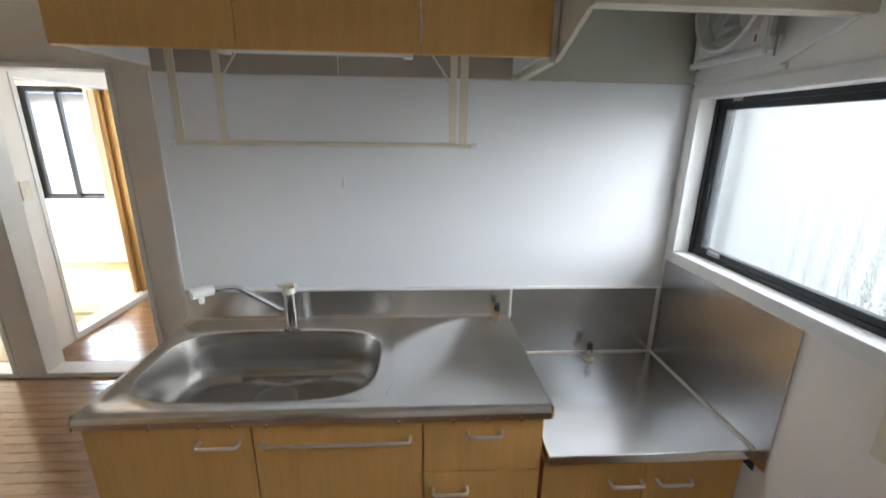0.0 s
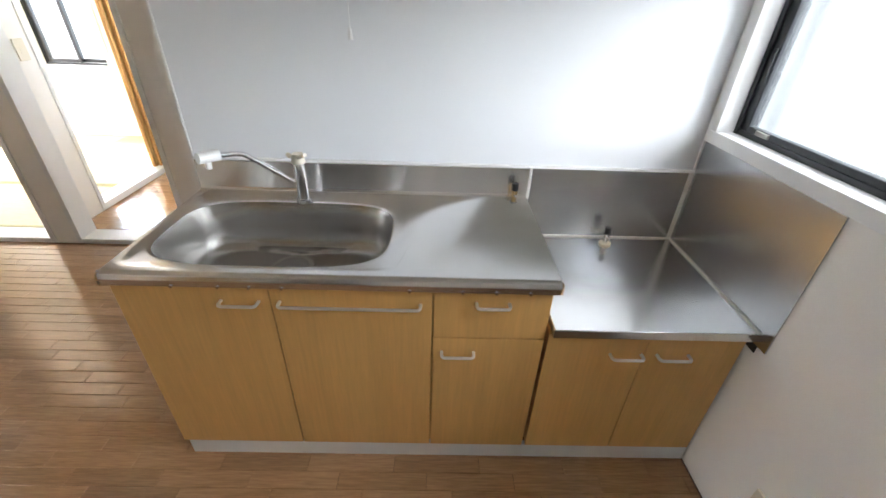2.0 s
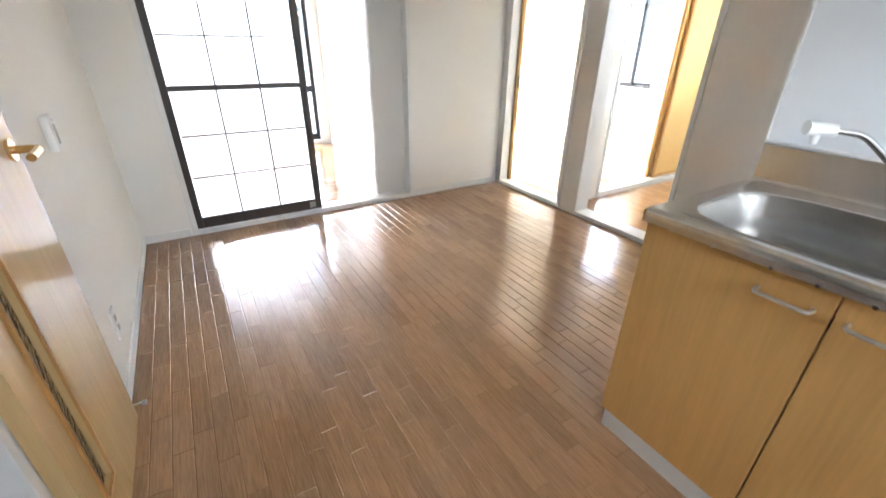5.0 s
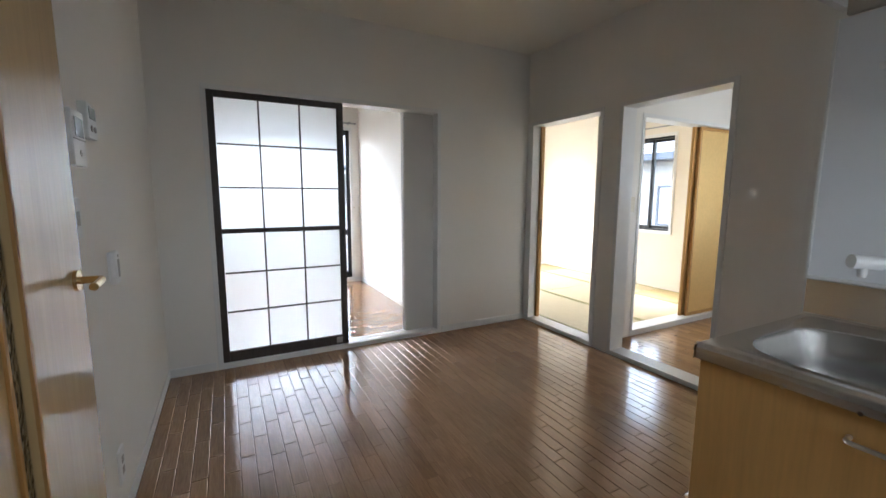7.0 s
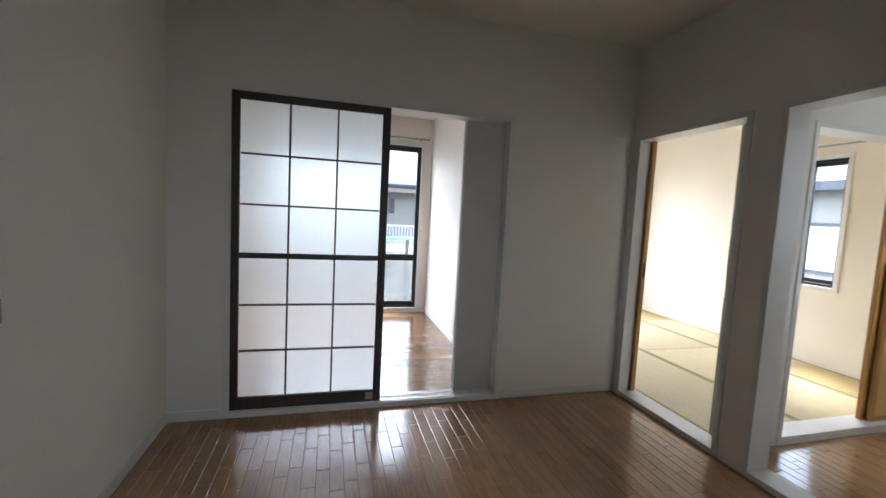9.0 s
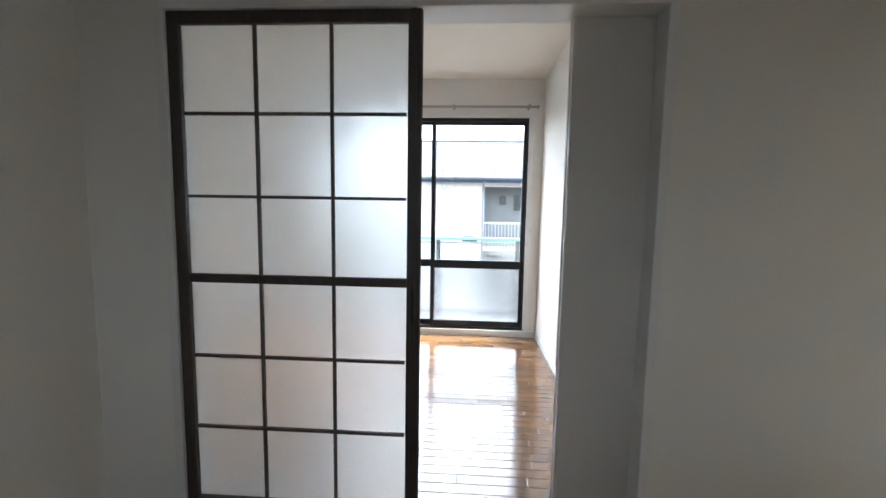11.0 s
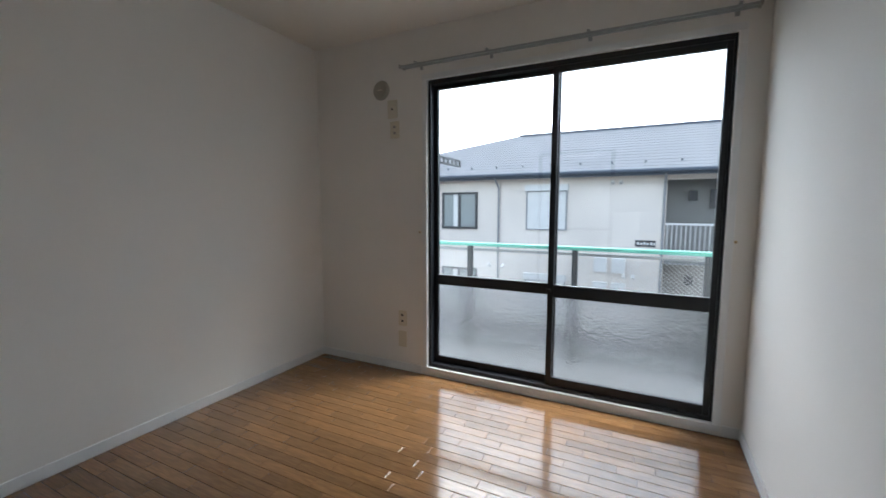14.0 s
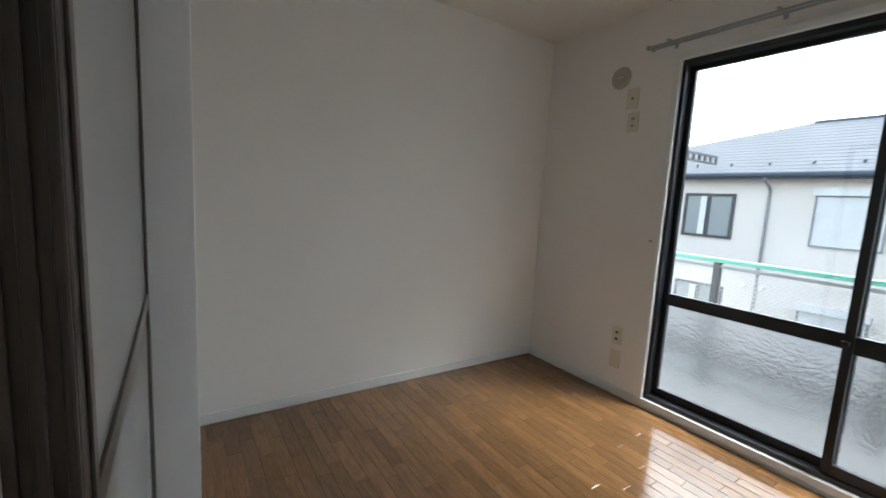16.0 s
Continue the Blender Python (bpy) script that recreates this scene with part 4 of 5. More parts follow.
part("button", bm_cyl((-3.059, KS + 0.0255, 0.938), (-3.059, KS + 0.0272, 0.938), 0.005, 10), GREY_PLASTIC, grip)
plate("socket", "y", KS, 1, -2.960, -2.890, 0.16, 0.28, WHITE_PLASTIC, "white wall socket near the floor", "socket", [("slot", -2.925, 0.24, 0.012, 0.012, GREY_PLASTIC), ("slot", -2.925, 0.20, 0.012, 0.012, GREY_PLASTIC)])
plate("socket", "x", 0.0, -1, -0.86, -0.79, 0.15, 0.27, IVORY, "ivory wall socket near the floor", "socket", [("slot", -0.825, 0.23, 0.012, 0.012, GREY_PLASTIC), ("slot", -0.825, 0.19, 0.012, 0.012, GREY_PLASTIC)])
plate("socket", "x", 0.0, -1, -0.875, -0.805, 0.852, 0.968, IVORY, "ivory wall socket beside the splash plate", "socket", [("slot", -0.84, 0.91, 0.012, 0.012, GREY_PLASTIC)])

# ---- glazed sliding door ----
sd = holder("door_2", (-4.24, -1.22, 0.035), "dark brown sliding door with frosted panes and thin muntins", "door", kind="structure")
SX0, SX1 = -4.252, -4.228
sy0, sy1, sz0, sz1 = -1.640, -0.797, 0.036, 1.799
st = 0.042
part("stile", bm_box((SX0, sy0, sz0), (SX1, sy0 + st, sz1), 0.003), DARK_WOOD, sd)
near = part("stile", bm_box((-4.262, sy1 - st, sz0), (SX1, sy1, sz1), 0.003), DARK_WOOD, sd)
part("edge_moulding", bm_boxes([((-4.261, sy1, sz0), (-4.255, sy1 + 0.003, sz1)), ((-4.2485, sy1, sz0), (-4.2415, sy1 + 0.004, sz1)), ((-4.235, sy1, sz0), (-4.229, sy1 + 0.003, sz1))], 0.0014), DARK_WOOD, near)
part("bead", bm_boxes([((-4.2645, sy1 - 0.028, sz0), (-4.262, sy1 - 0.014, sz1)), ((SX1, sy1 - 0.028, sz0), (SX1 + 0.004, sy1 - 0.014, sz1))], 0.0015), DARK_WOOD, near)
part("top_rail", bm_box((SX0, sy0 + st, 1.758), (SX1, sy1 - st, sz1), 0.003), DARK_WOOD, sd)
part("middle_rail", bm_box((SX0, sy0 + st, 0.903), (SX1, sy1 - st, 0.933), 0.003), DARK_WOOD, sd)
part("bottom_rail", bm_box((SX0, sy0 + st, sz0), (SX1, sy1 - st, 0.108), 0.003), DARK_WOOD, sd)
cols = [sy0 + st, -1.345, -1.090, sy1 - st]
for r0, r1, bars in ((0.933, 1.758, (1.200, 1.474)), (0.108, 0.903, (0.377, 0.640))):
    for y in cols[1:3]:
        part("muntin", bm_box((-4.2435, y - 0.005, r0), (SX1 - 0.003, y + 0.005, r1), 0.001), DARK_WOOD, sd)
    edges = [r0, *bars, r1]
    for z in bars:
        for a, b in zip(cols, cols[1:]):
            part("muntin", bm_box((-4.2435, a + 0.005, z - 0.005), (SX1 - 0.003, b - 0.005, z + 0.005), 0.001), DARK_WOOD, sd)
    for a, b in zip(cols, cols[1:]):
        for p, q in zip(edges, edges[1:]):
            part("pane", bm_box((-4.248, a - 0.0002, p - 0.0002), (-4.244, b + 0.0002, q + 0.0002)), FROSTED, sd)
part("finger_pull", bm_box((SX1 - 0.001, sy1 - 0.027, 0.78), (SX1 + 0.0045, sy1 - 0.015, 0.90), 0.001), BLACK, sd)
part("sticker", bm_box((SX1, -0.885, 0.05), (SX1 + 0.0008, -0.84, 0.095)), GREY_PLASTIC, sd, "small grey label")
side = holder("door_3", (-4.31, -0.17, 0.035), "light grey flush sliding panel pushed into the wall side", "door", kind="structure")
part("leaf", bm_box((-4.324, -0.300, 0.036), (-4.298, -0.042, 1.799), 0.002), SLIDE_GREY, side)
part("edge_strip", bm_box((-4.316, -0.306, 0.036), (-4.297, -0.3005, 1.799), 0.002), SLIDE_GREY, side)
part("bead", bm_cyl((-4.3225, -0.304, 0.036), (-4.3225, -0.304, 1.799), 0.0055, 12), WHITE_PAINT, side, "white edge bead", smooth=True)
part("seal", bm_box((-4.335, -0.308, 0.036), (-4.3285, -0.296, 1.799), 0.001), BLACK, side, "black rubber seal")

# ---- western room ----
window_trim("window_surround_2", "x", RX, 1, *R_WIN, 0.028)
win2 = holder("window_2", (RX - 0.06, -0.94, 0.05), "black aluminium sliding terrace window, lower panes rolled glass", "window", kind="structure")
y0, y1, z0, z1 = R_WIN
XF0, XF1 = RX - 0.105, RX - 0.012
part("window_frame", bm_boxes([((XF0, y0 + 0.006, z0 + 0.006), (XF1, y0 + 0.026, z1 - 0.006)), ((XF0, y1 - 0.020, z0 + 0.006), (XF1, y1 - 0.006, z1 - 0.006)), ((XF0, y0 + 0.026, z1 - 0.034), (XF1, y1 - 0.020, z1 - 0.006)), ((XF0, y0 + 0.026, z0 + 0.006), (XF1, y1 - 0.020, z0 + 0.030))], 0.002), BLACK_SASH, win2)
sash(win2, "x", RX - 0.078, y0 + 0.020, -0.928, z0 + 0.026, z1 - 0.028, 0.032, 0.030, 0.05, CLEAR, rail=(0.630, 0.698), low_mat=ROLLED)
sash(win2, "x", RX - 0.040, -0.968, y1 - 0.014, z0 + 0.026, z1 - 0.028, 0.034, 0.038, 0.055, CLEAR, rail=(0.624, 0.700), low_mat=ROLLED)
part("crescent_lock", bm_box((RX - 0.026, -0.972, 0.655), (RX - 0.008, -0.945, 0.675), 0.004), BLACK, win2)
rail = holder("curtain_rail", (RX, -1.0, 2.08), "double grey metal curtain rail above the window", "curtain rail")
for k, (x, z) in enumerate(((RX + 0.040, 2.060), (RX + 0.085, 2.057))):
    part("rail", bm_box((x - 0.006, -1.915, z - 0.0055), (x + 0.006, -0.05, z + 0.0055), 0.002), STEEL_GREY, rail)
    for y in (-1.921, -0.044):
        part("end_stop", bm_box((x - 0.011, y - 0.006, z - 0.011), (x + 0.011, y + 0.006, z + 0.011), 0.003), GREY_PLASTIC, rail)
for y in (-1.81, -1.33, -0.77, -0.12):
    part("bracket", bm_boxes([((RX, y - 0.010, 2.046), (RX + 0.004, y + 0.010, 2.075)), ((RX + 0.004, y - 0.008, 2.068), (RX + 0.095, y + 0.008, 2.074))], 0.001), STEEL_GREY, rail)
VENT_BEIGE = material("aged_beige_plastic", (0.40, 0.37, 0.31), 0.5, vary=0.05)
vent = holder("wall_vent", (RX, -2.124, 1.95), "round ivory air vent cover on the wall", "vent")
part("cover", bm_cyl((RX, -2.130, 1.955), (RX + 0.016, -2.130, 1.955), 0.066, 32, 0.055), VENT_BEIGE, vent, smooth=True)
part("pull", bm_box((RX + 0.0155, -2.15, 1.952), (RX + 0.02, -2.11, 1.957), 0.001), IVORY, vent)
plate("socket", "x", RX, 1, -2.075, -2.000, 1.760, 1.880, IVORY, "ivory aircon socket with one dark hole", "socket", [("slot", -2.037, 1.82, 0.006, 0.006, BLACK)])
plate("socket", "x", RX, 1, -2.055, -1.985, 1.625, 1.738, IVORY, "ivory socket below the vent", "socket", [("slot", -2.02, 1.70, 0.010, 0.008, GREY_PLASTIC), ("slot", -2.02, 1.66, 0.010, 0.008, GREY_PLASTIC)])
plate("socket", "x", RX, 1, -2.002, -1.937, 0.322, 0.432, IVORY, "ivory double wall socket", "socket", [("slot", -1.970, 0.400, 0.009, 0.007, BLACK), ("slot", -1.970, 0.357, 0.009, 0.007, BLACK)])
plate("cover_plate", "x", RX, 1, -2.002, -1.937, 0.170, 0.285, IVORY, "ivory blank plate below the socket", "wall plate")
for y in (-1.825, -0.062):
    hk = holder("tassel_hook", (RX, y, 0.99), "tiny brass curtain hook beside the window", "hook", "tassel hooks")
    part("base", bm_cyl((RX, y, 0.99), (RX + 0.004, y, 0.99), 0.007, 12), BRASS, hk, smooth=True)
    part("hook", bm_tube([(RX + 0.004, y, 0.99), (RX + 0.018, y, 0.988), (RX + 0.022, y, 0.998)], 0.0025, 8), BRASS, hk, smooth=True)
ob = holder("ceiling_socket", (-5.45, -1.35, RH), "small ivory ceiling lamp socket", "ceiling socket")
part("base", bm_box((-5.48, -1.37, RH - 0.02), (-5.42, -1.33, RH), 0.004), IVORY, ob)

# ---- tatami room and hall ----
TB = KN + 0.12
rows = [(TB + 0.005, 1.735), (1.740, 2.60), (2.605, TN - 0.005)]
cuts = [(RX + 0.20, -5.35, HX - 0.125), (RX + 0.20, -4.9, HX - 0.125), (RX + 0.20, -5.9, -4.35, HX - 0.125)]
for k, ((a, b), c) in enumerate(zip(rows, cuts)):
    for i, (p, q) in enumerate(zip(c, c[1:])):
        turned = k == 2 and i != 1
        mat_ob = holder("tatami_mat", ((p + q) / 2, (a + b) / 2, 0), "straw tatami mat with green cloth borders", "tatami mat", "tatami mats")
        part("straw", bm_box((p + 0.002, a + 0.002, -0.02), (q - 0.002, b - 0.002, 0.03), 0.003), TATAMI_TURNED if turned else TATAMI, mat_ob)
        for y in (a + 0.014, b - 0.014):
            part("border", bm_box((p + 0.003, y - 0.0115, 0.0295), (q - 0.003, y + 0.0115, 0.0318)), HERI, mat_ob)
thing("floor_board", bm_box((RX, TB, -0.02), (RX + 0.196, TN, 0.035), 0.002), WHITE_PAINT, "pale board at the foot of the wall", "floor board")
cable = holder("cable_coil", (-6.5, 2.78, 0.035), "small coil of ivory aerial cable on the floor", "cable")
for k in range(3):
    part("loop", bm_tube([(-6.5 + (0.055 + 0.006 * k) * math.cos(a), 2.78 + (0.055 + 0.006 * k) * math.sin(a), 0.041 + 0.008 * k) for a in np.linspace(0, math.tau * 0.98, 24)], 0.004, 6), IVORY, cable, smooth=True)
plate("socket", "x", RX, 1, 2.70, 2.77, 1.93, 2.04, IVORY, "ivory round-cornered socket high on the wall", "socket")
plate("socket", "x", RX, 1, 2.70, 2.77, 1.66, 1.77, IVORY, "ivory socket on the cream wall", "socket")
window_trim("window_surround_3", "y", TN, -1, *T_WIN, 0.03)
win3 = holder("window_3", (-4.6, TN + 0.07, T_WIN[2]), "small black aluminium sliding window with clear panes", "window", kind="structure")
x0, x1, z0, z1 = T_WIN
part("window_frame", bm_boxes([((x0 + 0.006, TN + 0.02, z0 + 0.006), (x0 + 0.03, TN + 0.105, z1 - 0.006)), ((x1 - 0.03, TN + 0.02, z0 + 0.006), (x1 - 0.006, TN + 0.105, z1 - 0.006)), ((x0 + 0.03, TN + 0.02, z1 - 0.03), (x1 - 0.03, TN + 0.105, z1 - 0.006)), ((x0 + 0.03, TN + 0.02, z0 + 0.006), (x1 - 0.03, TN + 0.105, z0 + 0.03))], 0.002), BLACK_SASH, win3)
sash(win3, "y", TN + 0.045, x0 + 0.026, -4.565, z0 + 0.028, z1 - 0.028, 0.032, 0.03, 0.036, CLEAR)
sash(win3, "y", TN + 0.080, -4.61, x1 - 0.026, z0 + 0.028, z1 - 0.028, 0.032, 0.03, 0.036, CLEAR)
crail = holder("curtain_rail", (-4.6, TN, 1.98), "short grey metal curtain rail above the small window", "curtain rail")
part("rail", bm_box((-5.02, TN - 0.055, 1.965), (-4.17, TN - 0.040, 1.98), 0.003), STEEL_GREY, crail)
for x in (-4.98, -4.21):
    part("bracket", bm_box((x - 0.008, TN - 0.056, 1.98), (x + 0.008, TN, 1.99), 0.001), STEEL_GREY, crail)


def fusuma(lo, hi, axis, label):
    """A papered sliding door with a wooden rim, between two corners."""
    f = holder("door_fusuma", [(a + b) / 2 for a, b in zip(lo, hi)][:2] + [lo[2]], label, "sliding door", kind="structure")
    n = 1 if axis == "x" else 0
    w = 0.028
    def cut(u0, u1, z0, z1, inset=0.0):
        a, b = list(lo), list(hi)
        a[n], b[n], a[2], b[2] = u0, u1, z0, z1
        o = 1 - n
        a[o] += inset
        b[o] -= inset
        return bm_box(a, b, 0.002)
    part("stile", cut(lo[n], lo[n] + w, lo[2], hi[2]), HONEY_WOOD, f)
    part("stile", cut(hi[n] - w, hi[n], lo[2], hi[2]), HONEY_WOOD, f)
    part("rail", cut(lo[n] + w, hi[n] - w, lo[2], lo[2] + w), HONEY_WOOD, f)
    part("rail", cut(lo[n] + w, hi[n] - w, hi[2] - w, hi[2]), HONEY_WOOD, f)
    part("paper", cut(lo[n] + w, hi[n] - w, lo[2] + w, hi[2] - w, 0.005), FUSUMA, f)
    return f


fusuma((HX - 0.055, 2.175, 0.046), (HX - 0.030, 2.845, 1.766), "x", "buff papered sliding door with honey wood rim")
fusuma((HX - 0.090, 2.14, 0.046), (HX - 0.065, 2.80, 1.766), "x", "buff papered sliding door with honey wood rim behind another")
jf = holder("door_edge", (OP1[0], KN + 0.08, 0.03), "honey wood edge of a sliding door in its pocket", "sliding door", kind="structure")
part("stile", bm_box((OP1[0] + 0.0125, KN + 0.075, 0.031), (OP1[0] + 0.040, KN + 0.105, 1.762), 0.002), HONEY_WOOD, jf)
part("finger_pull", bm_box((OP1[0] + 0.040, KN + 0.082, 0.84), (OP1[0] + 0.0412, KN + 0.098, 0.94)), BLACK, jf)
plate("light_switch", "x", HX, 1, 1.235, 1.305, 1.03, 1.15, IVORY, "ivory light switch plate on the hall wall", "light switch", [("rocker", 1.27, 1.09, 0.012, 0.022, IVORY)])

# window out of view, added as a source for the hall's extra light
win4 = holder("window_4", (-2.26, 2.25, 1.0), "unseen small black aluminium window with a frosted pane, added to light the hall", "window", kind="structure")
sash(win4, "x", -2.27, 1.902, 2.598, 1.002, 1.898, 0.034, 0.03, 0.03, FROST_WINDOW)

# ---- balcony ----
BX = -7.62
slab("balcony_slab", (BX - 0.1, -3.4, -0.35), (RX - 0.12, 3.4, -0.12), CONCRETE, "grey concrete balcony floor", "balcony")
railing = holder("balcony_railing", (BX, -0.8, -0.12), "balcony railing with a mint top rail and steel mesh", "railing")
part("top_rail", bm_box((BX - 0.03, -3.4, 0.815), (BX + 0.03, 3.4, 0.845), 0.006), MINT, railing, "mint green top rail")
part("under_rail", bm_box((BX - 0.015, -3.4, 0.772), (BX + 0.015, 3.4, 0.795), 0.003), STEEL_GREY, railing)
part("bottom_rail", bm_box((BX - 0.02, -3.4, -0.03), (BX + 0.02, 3.4, 0.0), 0.003), STEEL_GREY, railing)
for y in (-2.80, -1.88, -0.962, -0.05, 0.86, 1.8, 2.7):
    part("post", bm_box((BX - 0.022, y - 0.022, -0.12), (BX + 0.022, y + 0.022, 0.815), 0.003), POST_DARK, railing, "dark steel post")
bm = bmesh.new()
w, h, t = 0.034, 0.030, 0.0030
for iy in range(int(4.6 / w)):
    ya = -3.3 + iy * w
    for iz in range(int(0.77 / h)):
        za = 0.0 + iz * h
        for (p, q), (r, s) in (((ya, za + h / 2), (ya + w / 2, za + h)), ((ya + w / 2, za + h), (ya + w, za + h / 2)), ((ya + w, za + h / 2), (ya + w / 2, za)), ((ya + w / 2, za), (ya, za + h / 2))):
            nx, nz = -(s - q), r - p
            ln = math.hypot(nx, nz)
            nx, nz = nx / ln * t / 2, nz / ln * t / 2
            bm.faces.new([bm.verts.new((BX - 0.001, y, z)) for y, z in ((p - nx, q - nz), (r - nx, s - nz), (r + nx, s + nz), (p + nx, q + nz))])
part("mesh", bm, ALU, railing, "expanded steel mesh panel")
arm = holder("laundry_bracket", (RX - 0.12, -1.877, 1.52), "perforated grey arm for a laundry pole", "laundry bracket")
part("arm", bm_wall("y", -1.883, -1.871, -7.375, RX - 0.135, 1.490, 1.548, [(-7.360 + 0.075 * k, -7.305 + 0.075 * k, 1.502, 1.536) for k in range(8)]), POST_DARK, arm)
part("wall_mount", bm_box((RX - 0.135, -1.905, 1.42), (RX - 0.1205, -1.849, 1.62), 0.004), POST_DARK, arm)

# ---- outside ----
G = -3.1
thing("ground", bm_box((-400, -400, G - 1.0), (400, 400, G)), ASPHALT, "grey paved yard that reaches far off", "ground", kind="structure")
BXF = -19.0
bld = holder("apartment_building", (BXF - 3, -3, G), "two-storey beige apartment building with a slate hip roof", "building")
W0, W1 = -14.0, 12.0
REC = (0.05, 3.2)
part("wall", bm_wall("x", BXF - 0.2, BXF, W0, W1, G, 2.25, [(REC[0], REC[1], -0.38, 2.05), (REC[0], REC[1], G, -0.62)]), STUCCO, bld)
part("side_wall", bm_box((BXF - 7, W0, G), (BXF - 0.2, W0 + 0.2, 2.25)), STUCCO, bld)
part("side_wall", bm_box((BXF - 7, W1 - 0.2, G), (BXF - 0.2, W1, 2.25)), STUCCO, bld)
# stair recess: its shade is put into a darker stucco colour
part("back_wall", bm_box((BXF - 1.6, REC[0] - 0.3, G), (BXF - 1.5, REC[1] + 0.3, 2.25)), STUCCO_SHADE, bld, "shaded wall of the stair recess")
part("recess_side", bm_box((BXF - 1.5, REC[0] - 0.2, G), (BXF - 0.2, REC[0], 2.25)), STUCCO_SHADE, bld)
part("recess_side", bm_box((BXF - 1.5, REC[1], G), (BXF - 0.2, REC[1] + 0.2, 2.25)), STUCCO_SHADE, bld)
part("recess_floor", bm_box((BXF - 1.5, REC[0], -0.62), (BXF + 0.1, REC[1], -0.45)), CONCRETE, bld)
# hip roof in courses
eave, ridge, ov = 2.35, 4.25, 0.55
roof = part("roof", bm_box((BXF - 6.5, W0 + 0.3, 2.25), (BXF - 0.3, W1 - 0.3, 2.36)), GUTTER, bld, "grey slate hip roof")
courses = 16
hipL, hipR = -5.6, 9.0
bm = bmesh.new()
for k in range(courses):
    a, b = k / courses, (k + 1) / courses
    xa, xb = BXF + ov - a * 3.55, BXF + ov - b * 3.55
    za, zb = eave + a * (ridge - eave), eave + b * (ridge - eave)
    ya0, yb0 = W0 - ov + a * (hipL - W0 + ov), W0 - ov + b * (hipL - W0 + ov)
    ya1, yb1 = W1 + ov - a * (W1 + ov - hipR), W1 + ov - b * (W1 + ov - hipR)
    v = [bm.verts.new(p) for p in ((xa, ya0, za + 0.008), (xa, ya1, za + 0.008), (xb, yb1, zb), (xb, yb0, zb), (xa, ya0, za), (xa, ya1, za))]
    bm.faces.new((v[0], v[1], v[2], v[3]))
    bm.faces.new((v[4], v[5], v[1], v[0]))
part("slates", bm, SLATE, roof, "overlapping slate courses")
bm = bmesh.new()
v = [bm.verts.new(p) for p in ((BXF + ov, W0 - ov, eave), (BXF + ov - 3.55, hipL, ridge), (BXF - 7.1 - ov + 1, hipL, ridge - 1.0), (BXF - 7.1 - ov, W0 - ov, eave))]
bm.faces.new((v[0], v[1], v[3]))
part("hip_end", bm, SLATE, roof)
part("ridge_cap", bm_box((BXF + ov - 3.62, hipL, ridge - 0.03), (BXF + ov - 3.48, hipR, ridge + 0.05), 0.01), GUTTER, roof)
for k in range(26):
    y = W0 + 0.4 + k * 1.0
    part("snow_guard", bm_box((BXF + ov - 0.52, y - 0.03, eave + 0.20), (BXF + ov - 0.47, y + 0.03, eave + 0.34), 0.004), GUTTER, roof)
part("fascia", bm_box((BXF + ov - 0.05, W0 - ov, eave - 0.18), (BXF + ov - 0.01, W1 + ov, eave - 0.01)), GUTTER, bld)
part("soffit", bm_box((BXF, W0 - ov, eave - 0.15), (BXF + ov - 0.05, W1 + ov, eave - 0.11)), STUCCO, bld)
part("gutter", bm_tube([(BXF + ov + 0.05, W0 - ov, eave - 0.045), (BXF + ov + 0.05, W1 + ov, eave - 0.045)], 0.07, 10), GUTTER, bld, smooth=True)
for y in (-5.5, -0.02):
    part("downpipe", bm_tube(rounded([(BXF + ov + 0.03, y, eave - 0.12), (BXF + 0.05, y, eave - 0.45), (BXF + 0.05, y, G)], 0.08), 0.04, 8), PIPE, bld, smooth=True)


def far_window(y0, y1, z0, z1, shutter):
    e = 0.045 if shutter else 0.09
    w = part("window", bm_boxes([((BXF, y0, z0), (BXF + 0.06, y0 + e, z1)), ((BXF, y1 - e, z0), (BXF + 0.06, y1, z1)), ((BXF, y0 + e, z1 - e), (BXF + 0.06, y1 - e, z1)), ((BXF, y0 + e, z0), (BXF + 0.06, y1 - e, z0 + e))], 0.004), PIPE if shutter else FRAME_BROWN, bld, "grey window frame" if shutter else "bronze window frame")
    if shutter:
        part("shutter_box", bm_box((BXF, y0 - 0.04, z1 - 0.02), (BXF + 0.16, y1 + 0.04, z1 + 0.2), 0.01), SHUTTER, w, "pale shutter box")
        zs = np.linspace(z0 + e, z1 - e, 18)
        part("shutter", bm_boxes([((BXF, y0 + e, p), (BXF + 0.035, y1 - e, q - 0.008)) for p, q in zip(zs, zs[1:])]), SHUTTER, w, "closed pale roller shutter")
    else:
        part("pane", bm_box((BXF, y0 + 0.09, z0 + 0.09), (BXF + 0.02, y1 - 0.09, z1 - 0.09)), SCREEN, w)
        part("mullion", bm_box((BXF + 0.02, (y0 + y1) / 2 - 0.06, z0 + 0.09), (BXF + 0.05, (y0 + y1) / 2 + 0.06, z1 - 0.09)), FRAME_BROWN, w)
        part("curtain", bm_box((BXF + 0.0205, y0 + 0.5, z0 + 0.09), (BXF + 0.026, y0 + 0.72, z1 - 0.09)), SHUTTER, w)


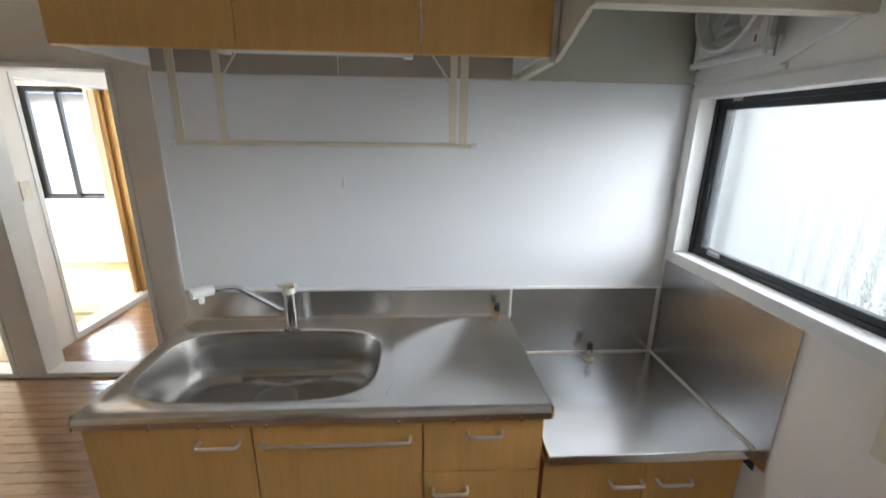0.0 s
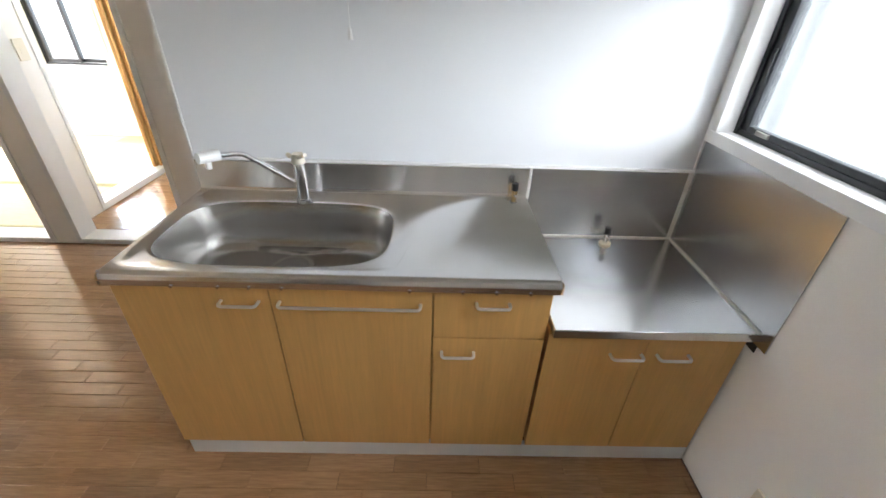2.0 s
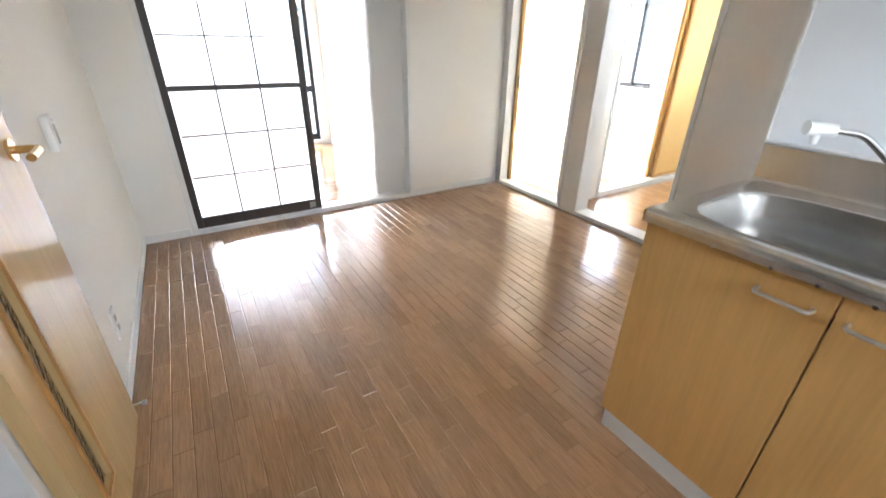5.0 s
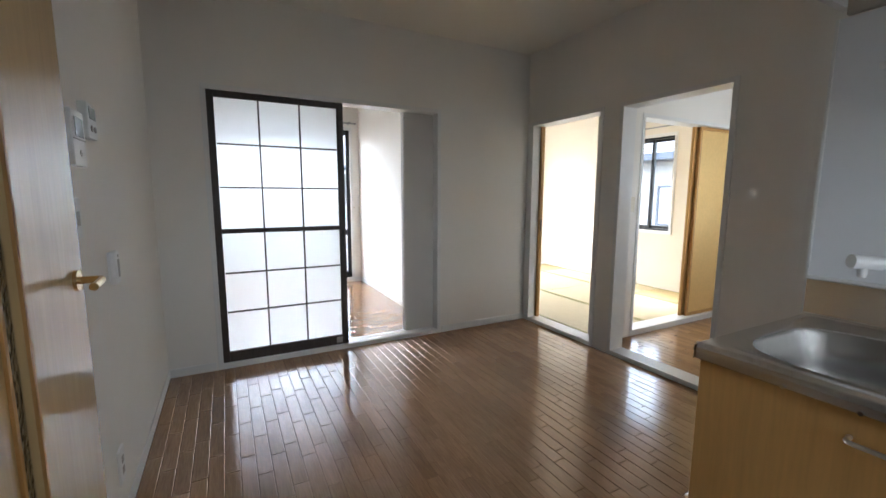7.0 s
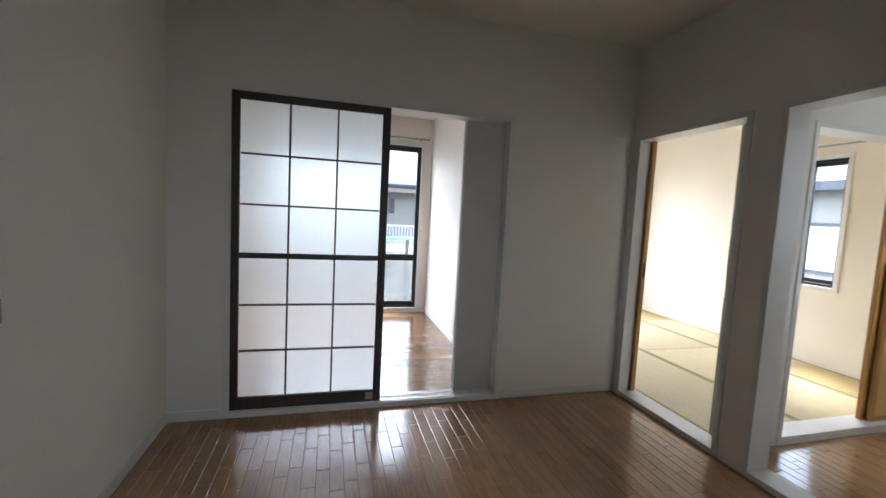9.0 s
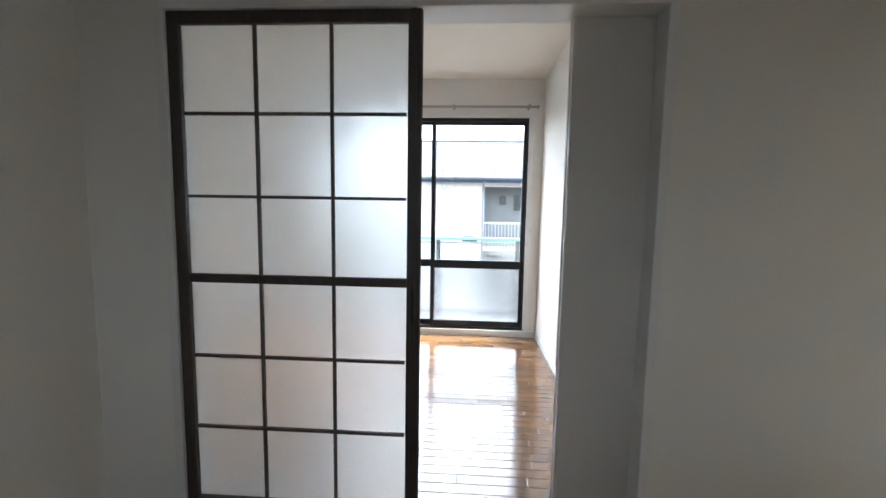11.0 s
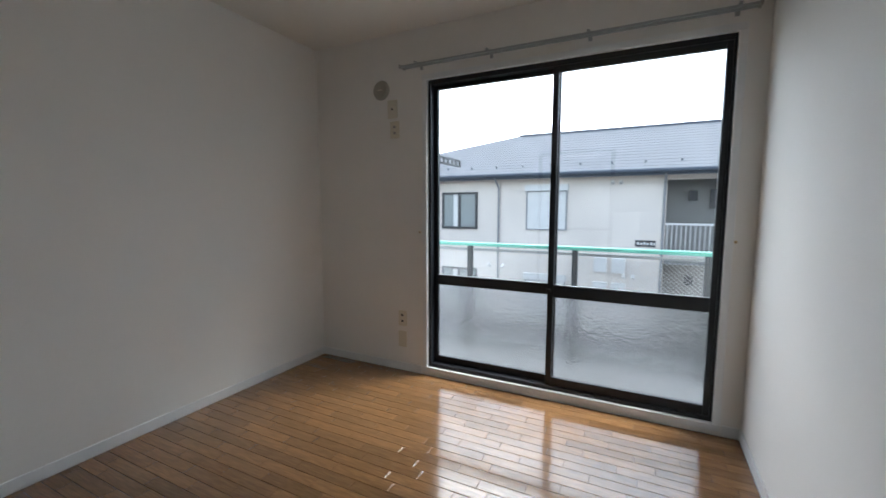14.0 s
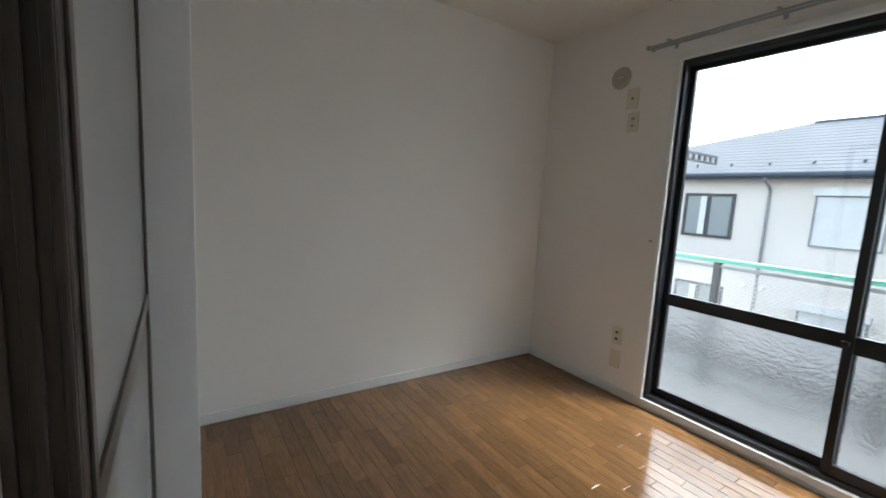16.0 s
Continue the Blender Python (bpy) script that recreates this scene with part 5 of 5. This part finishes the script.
far_window(-7.88, -6.36, 0.33, 1.76, False)
far_window(-4.45, -3.00, 0.36, 1.78, True)
far_window(-7.88, -6.36, -2.6, -1.20, False)
far_window(-4.45, -3.00, -2.6, -1.42, True)
for y, z in ((-5.85, -1.02), (-5.32, -1.02), (-1.10, -1.10), (-0.82, -1.10), (-1.55, 2.02), (-1.30, 2.02)):
    part("vent_hood", bm_tube([(BXF, y, z), (BXF + 0.10, y, z), (BXF + 0.13, y, z - 0.06)], 0.06, 10), SHUTTER, bld, smooth=True)
for y in (-2.05, -1.48):
    part("meter_box", bm_box((BXF, y, -1.02), (BXF + 0.12, y + 0.42, -0.52), 0.01), SHUTTER, bld)
    part("meter_box", bm_box((BXF, y, -1.85), (BXF + 0.2, y + 0.45, -1.35), 0.01), SHUTTER, bld)
sign = part("sign", bm_box((BXF, -0.80, -0.10), (BXF + 0.03, -0.20, 0.11), 0.004), FRAME_BROWN, bld, "dark name board, unreadable")
for k, y in enumerate((-0.74, -0.64, -0.55, -0.46, -0.36, -0.27)):
    part("letter", bm_box((BXF + 0.03, y, -0.04), (BXF + 0.034, y + 0.06, 0.05 - 0.02 * (k % 2))), SHUTTER, sign)
rail_f = part("stair_rail", bm_boxes([((BXF - 0.03, REC[0], 0.62), (BXF + 0.03, REC[1], 0.68)), ((BXF - 0.03, REC[0], -0.36), (BXF + 0.03, REC[1], -0.30))], 0.004), SHUTTER, bld, "pale steel railing")
for k in range(25):
    y = REC[0] + 0.06 + k * 0.128
    part("baluster", bm_box((BXF - 0.012, y - 0.012, -0.30), (BXF + 0.012, y + 0.012, 0.62)), SHUTTER, rail_f)
for y, z in ((0.75, 1.40), (1.35, 1.15), (1.35, 1.45), (0.75, -1.5), (1.35, -1.5)):
    part("meter", bm_box((BXF - 1.5, y, z), (BXF - 1.38, y + 0.26, z + 0.34), 0.01), FRAME_BROWN, bld, "dark meter on the recess wall")

house = holder("neighbour_house", (-8, 13, G), "pale neighbouring house with a blue-grey tiled roof", "house")
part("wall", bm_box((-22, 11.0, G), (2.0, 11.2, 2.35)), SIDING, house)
part("side_wall", bm_box((1.8, 11.2, G), (2.0, 18, 2.35)), STUCCO, house)
part("fascia", bm_box((-22.5, 10.35, 2.28), (2.5, 10.42, 2.5)), GUTTER, house)
bm = bmesh.new()
for k in range(14):
    a, b = k / 14, (k + 1) / 14
    bm.faces.new([bm.verts.new(p) for p in ((-22.5, 10.4 + a * 4, 2.5 + a * 1.7), (2.5, 10.4 + a * 4, 2.5 + a * 1.7), (2.5, 10.4 + b * 4, 2.47 + b * 1.7), (-22.5, 10.4 + b * 4, 2.47 + b * 1.7))])
    bm.faces.new([bm.verts.new(p) for p in ((-22.5, 10.4 + a * 4, 2.5 + a * 1.7), (2.5, 10.4 + a * 4, 2.5 + a * 1.7), (2.5, 10.4 + a * 4, 2.45 + a * 1.7), (-22.5, 10.4 + a * 4, 2.45 + a * 1.7))])
part("roof", bm, SLATE, house)
for x in (-13.6, -9.9):
    hw = part("window", bm_boxes([((x, 10.93, 0.2), (x + 0.08, 10.999, 1.5)), ((x + 1.1, 10.93, 0.2), (x + 1.18, 10.999, 1.5)), ((x + 0.08, 10.93, 1.42), (x + 1.1, 10.999, 1.5)), ((x + 0.08, 10.93, 0.2), (x + 1.1, 10.999, 0.28))], 0.003), GUTTER, house)
    part("pane", bm_box((x + 0.08, 10.97, 0.28), (x + 1.1, 10.999, 1.42)), SHUTTER, hw)

# ---- floor strips, last ----


def bm_strip(l, w, bm=None, at=(0, 0)):
    g = 0.0005
    bm = bm or bmesh.new()
    x, y = l / 2 - g, w / 2 - g
    profile = ((0.0, 0.0, -0.006), (0.0, 0.0, -0.0012), (0.0004, 0.0003, -0.0009), (0.0040, 0.0022, 0.0))
    rings = [[bm.verts.new((sx * (x - cx) + at[0], sy * (y - cy) + at[1], z)) for sx, sy in ((-1, -1), (1, -1), (1, 1), (-1, 1))] for cx, cy, z in profile]
    for a, b in zip(rings, rings[1:]):
        for k in range(4):
            bm.faces.new((a[k], a[(k + 1) % 4], b[(k + 1) % 4], b[k]))
    bm.faces.new(rings[3])
    return bm


def strips(parent, mat, joined_mat, x0, x1, y0, y1, along, near, seed, width=0.0606, length=0.303):
    """Floor strips with open joints: each one inside the stretch near (x0, x1, y0, y1) is an object on shared meshes, the rest one mesh."""
    rnd = random.Random(seed)
    cache = {}
    rest, count = bmesh.new(), 0
    u0, u1, v0, v1 = (x0, x1, y0, y1) if along == "x" else (y0, y1, -x1, -x0)
    turn = Matrix.Identity(4) if along == "x" else Matrix.Rotation(math.pi / 2, 4, "Z")
    v, row = v0, 0
    while v < v1 - 0.004:
        w = min(width, v1 - v)
        u = u0 - (row * 0.117 + rnd.choice((0.0, 0.03, 0.06))) % length
        while u < u1 - 0.004:
            a, b = max(u, u0), min(u + length, u1)
            if b - a > 0.006:
                cu, cv = (a + b) / 2, v + w / 2
                place = turn @ Vector((cu, cv, 0))
                if near[0] < place.x < near[1] and near[2] < place.y < near[3] and count < 300:
                    key = (round(b - a, 3), round(w, 3))
                    if key not in cache:
                        cache[key] = mesh_of("strip", bm_strip(b - a, w), mat)
                    ob = new("strip", cache[key])
                    ob.parent = parent
                    ob.matrix_basis = Matrix.Translation(place) @ turn
                    count += 1
                else:
                    bm_strip(b - a, w, rest, (cu, cv))
            u += length
        v += width
        row += 1
    ob = new("strips", mesh_of("strips", rest, joined_mat))
    ob.parent, ob.matrix_basis = parent, turn
    tagged(ob, kind="stuff")


strips(floor_kitchen, FLOOR_BROWN, FLOOR_BROWN_JOINED, KX + 0.008, -0.008, KS + 0.008, KN - 0.008, "x", (-3.5, -1.0, KS, -0.1), 3)
strips(floor_room, FLOOR_OAK, FLOOR_OAK_JOINED, RX + 0.015, KW - 0.005, RS + 0.008, RN - 0.008, "y", (RX, -4.7, RS, RN), 5)
strips(floor_hall, FLOOR_BROWN, FLOOR_BROWN_JOINED, HX + 0.01, -2.33, KN + 0.125, TN - 0.005, "x", (HX, -2.5, 1.0, 2.0), 7)
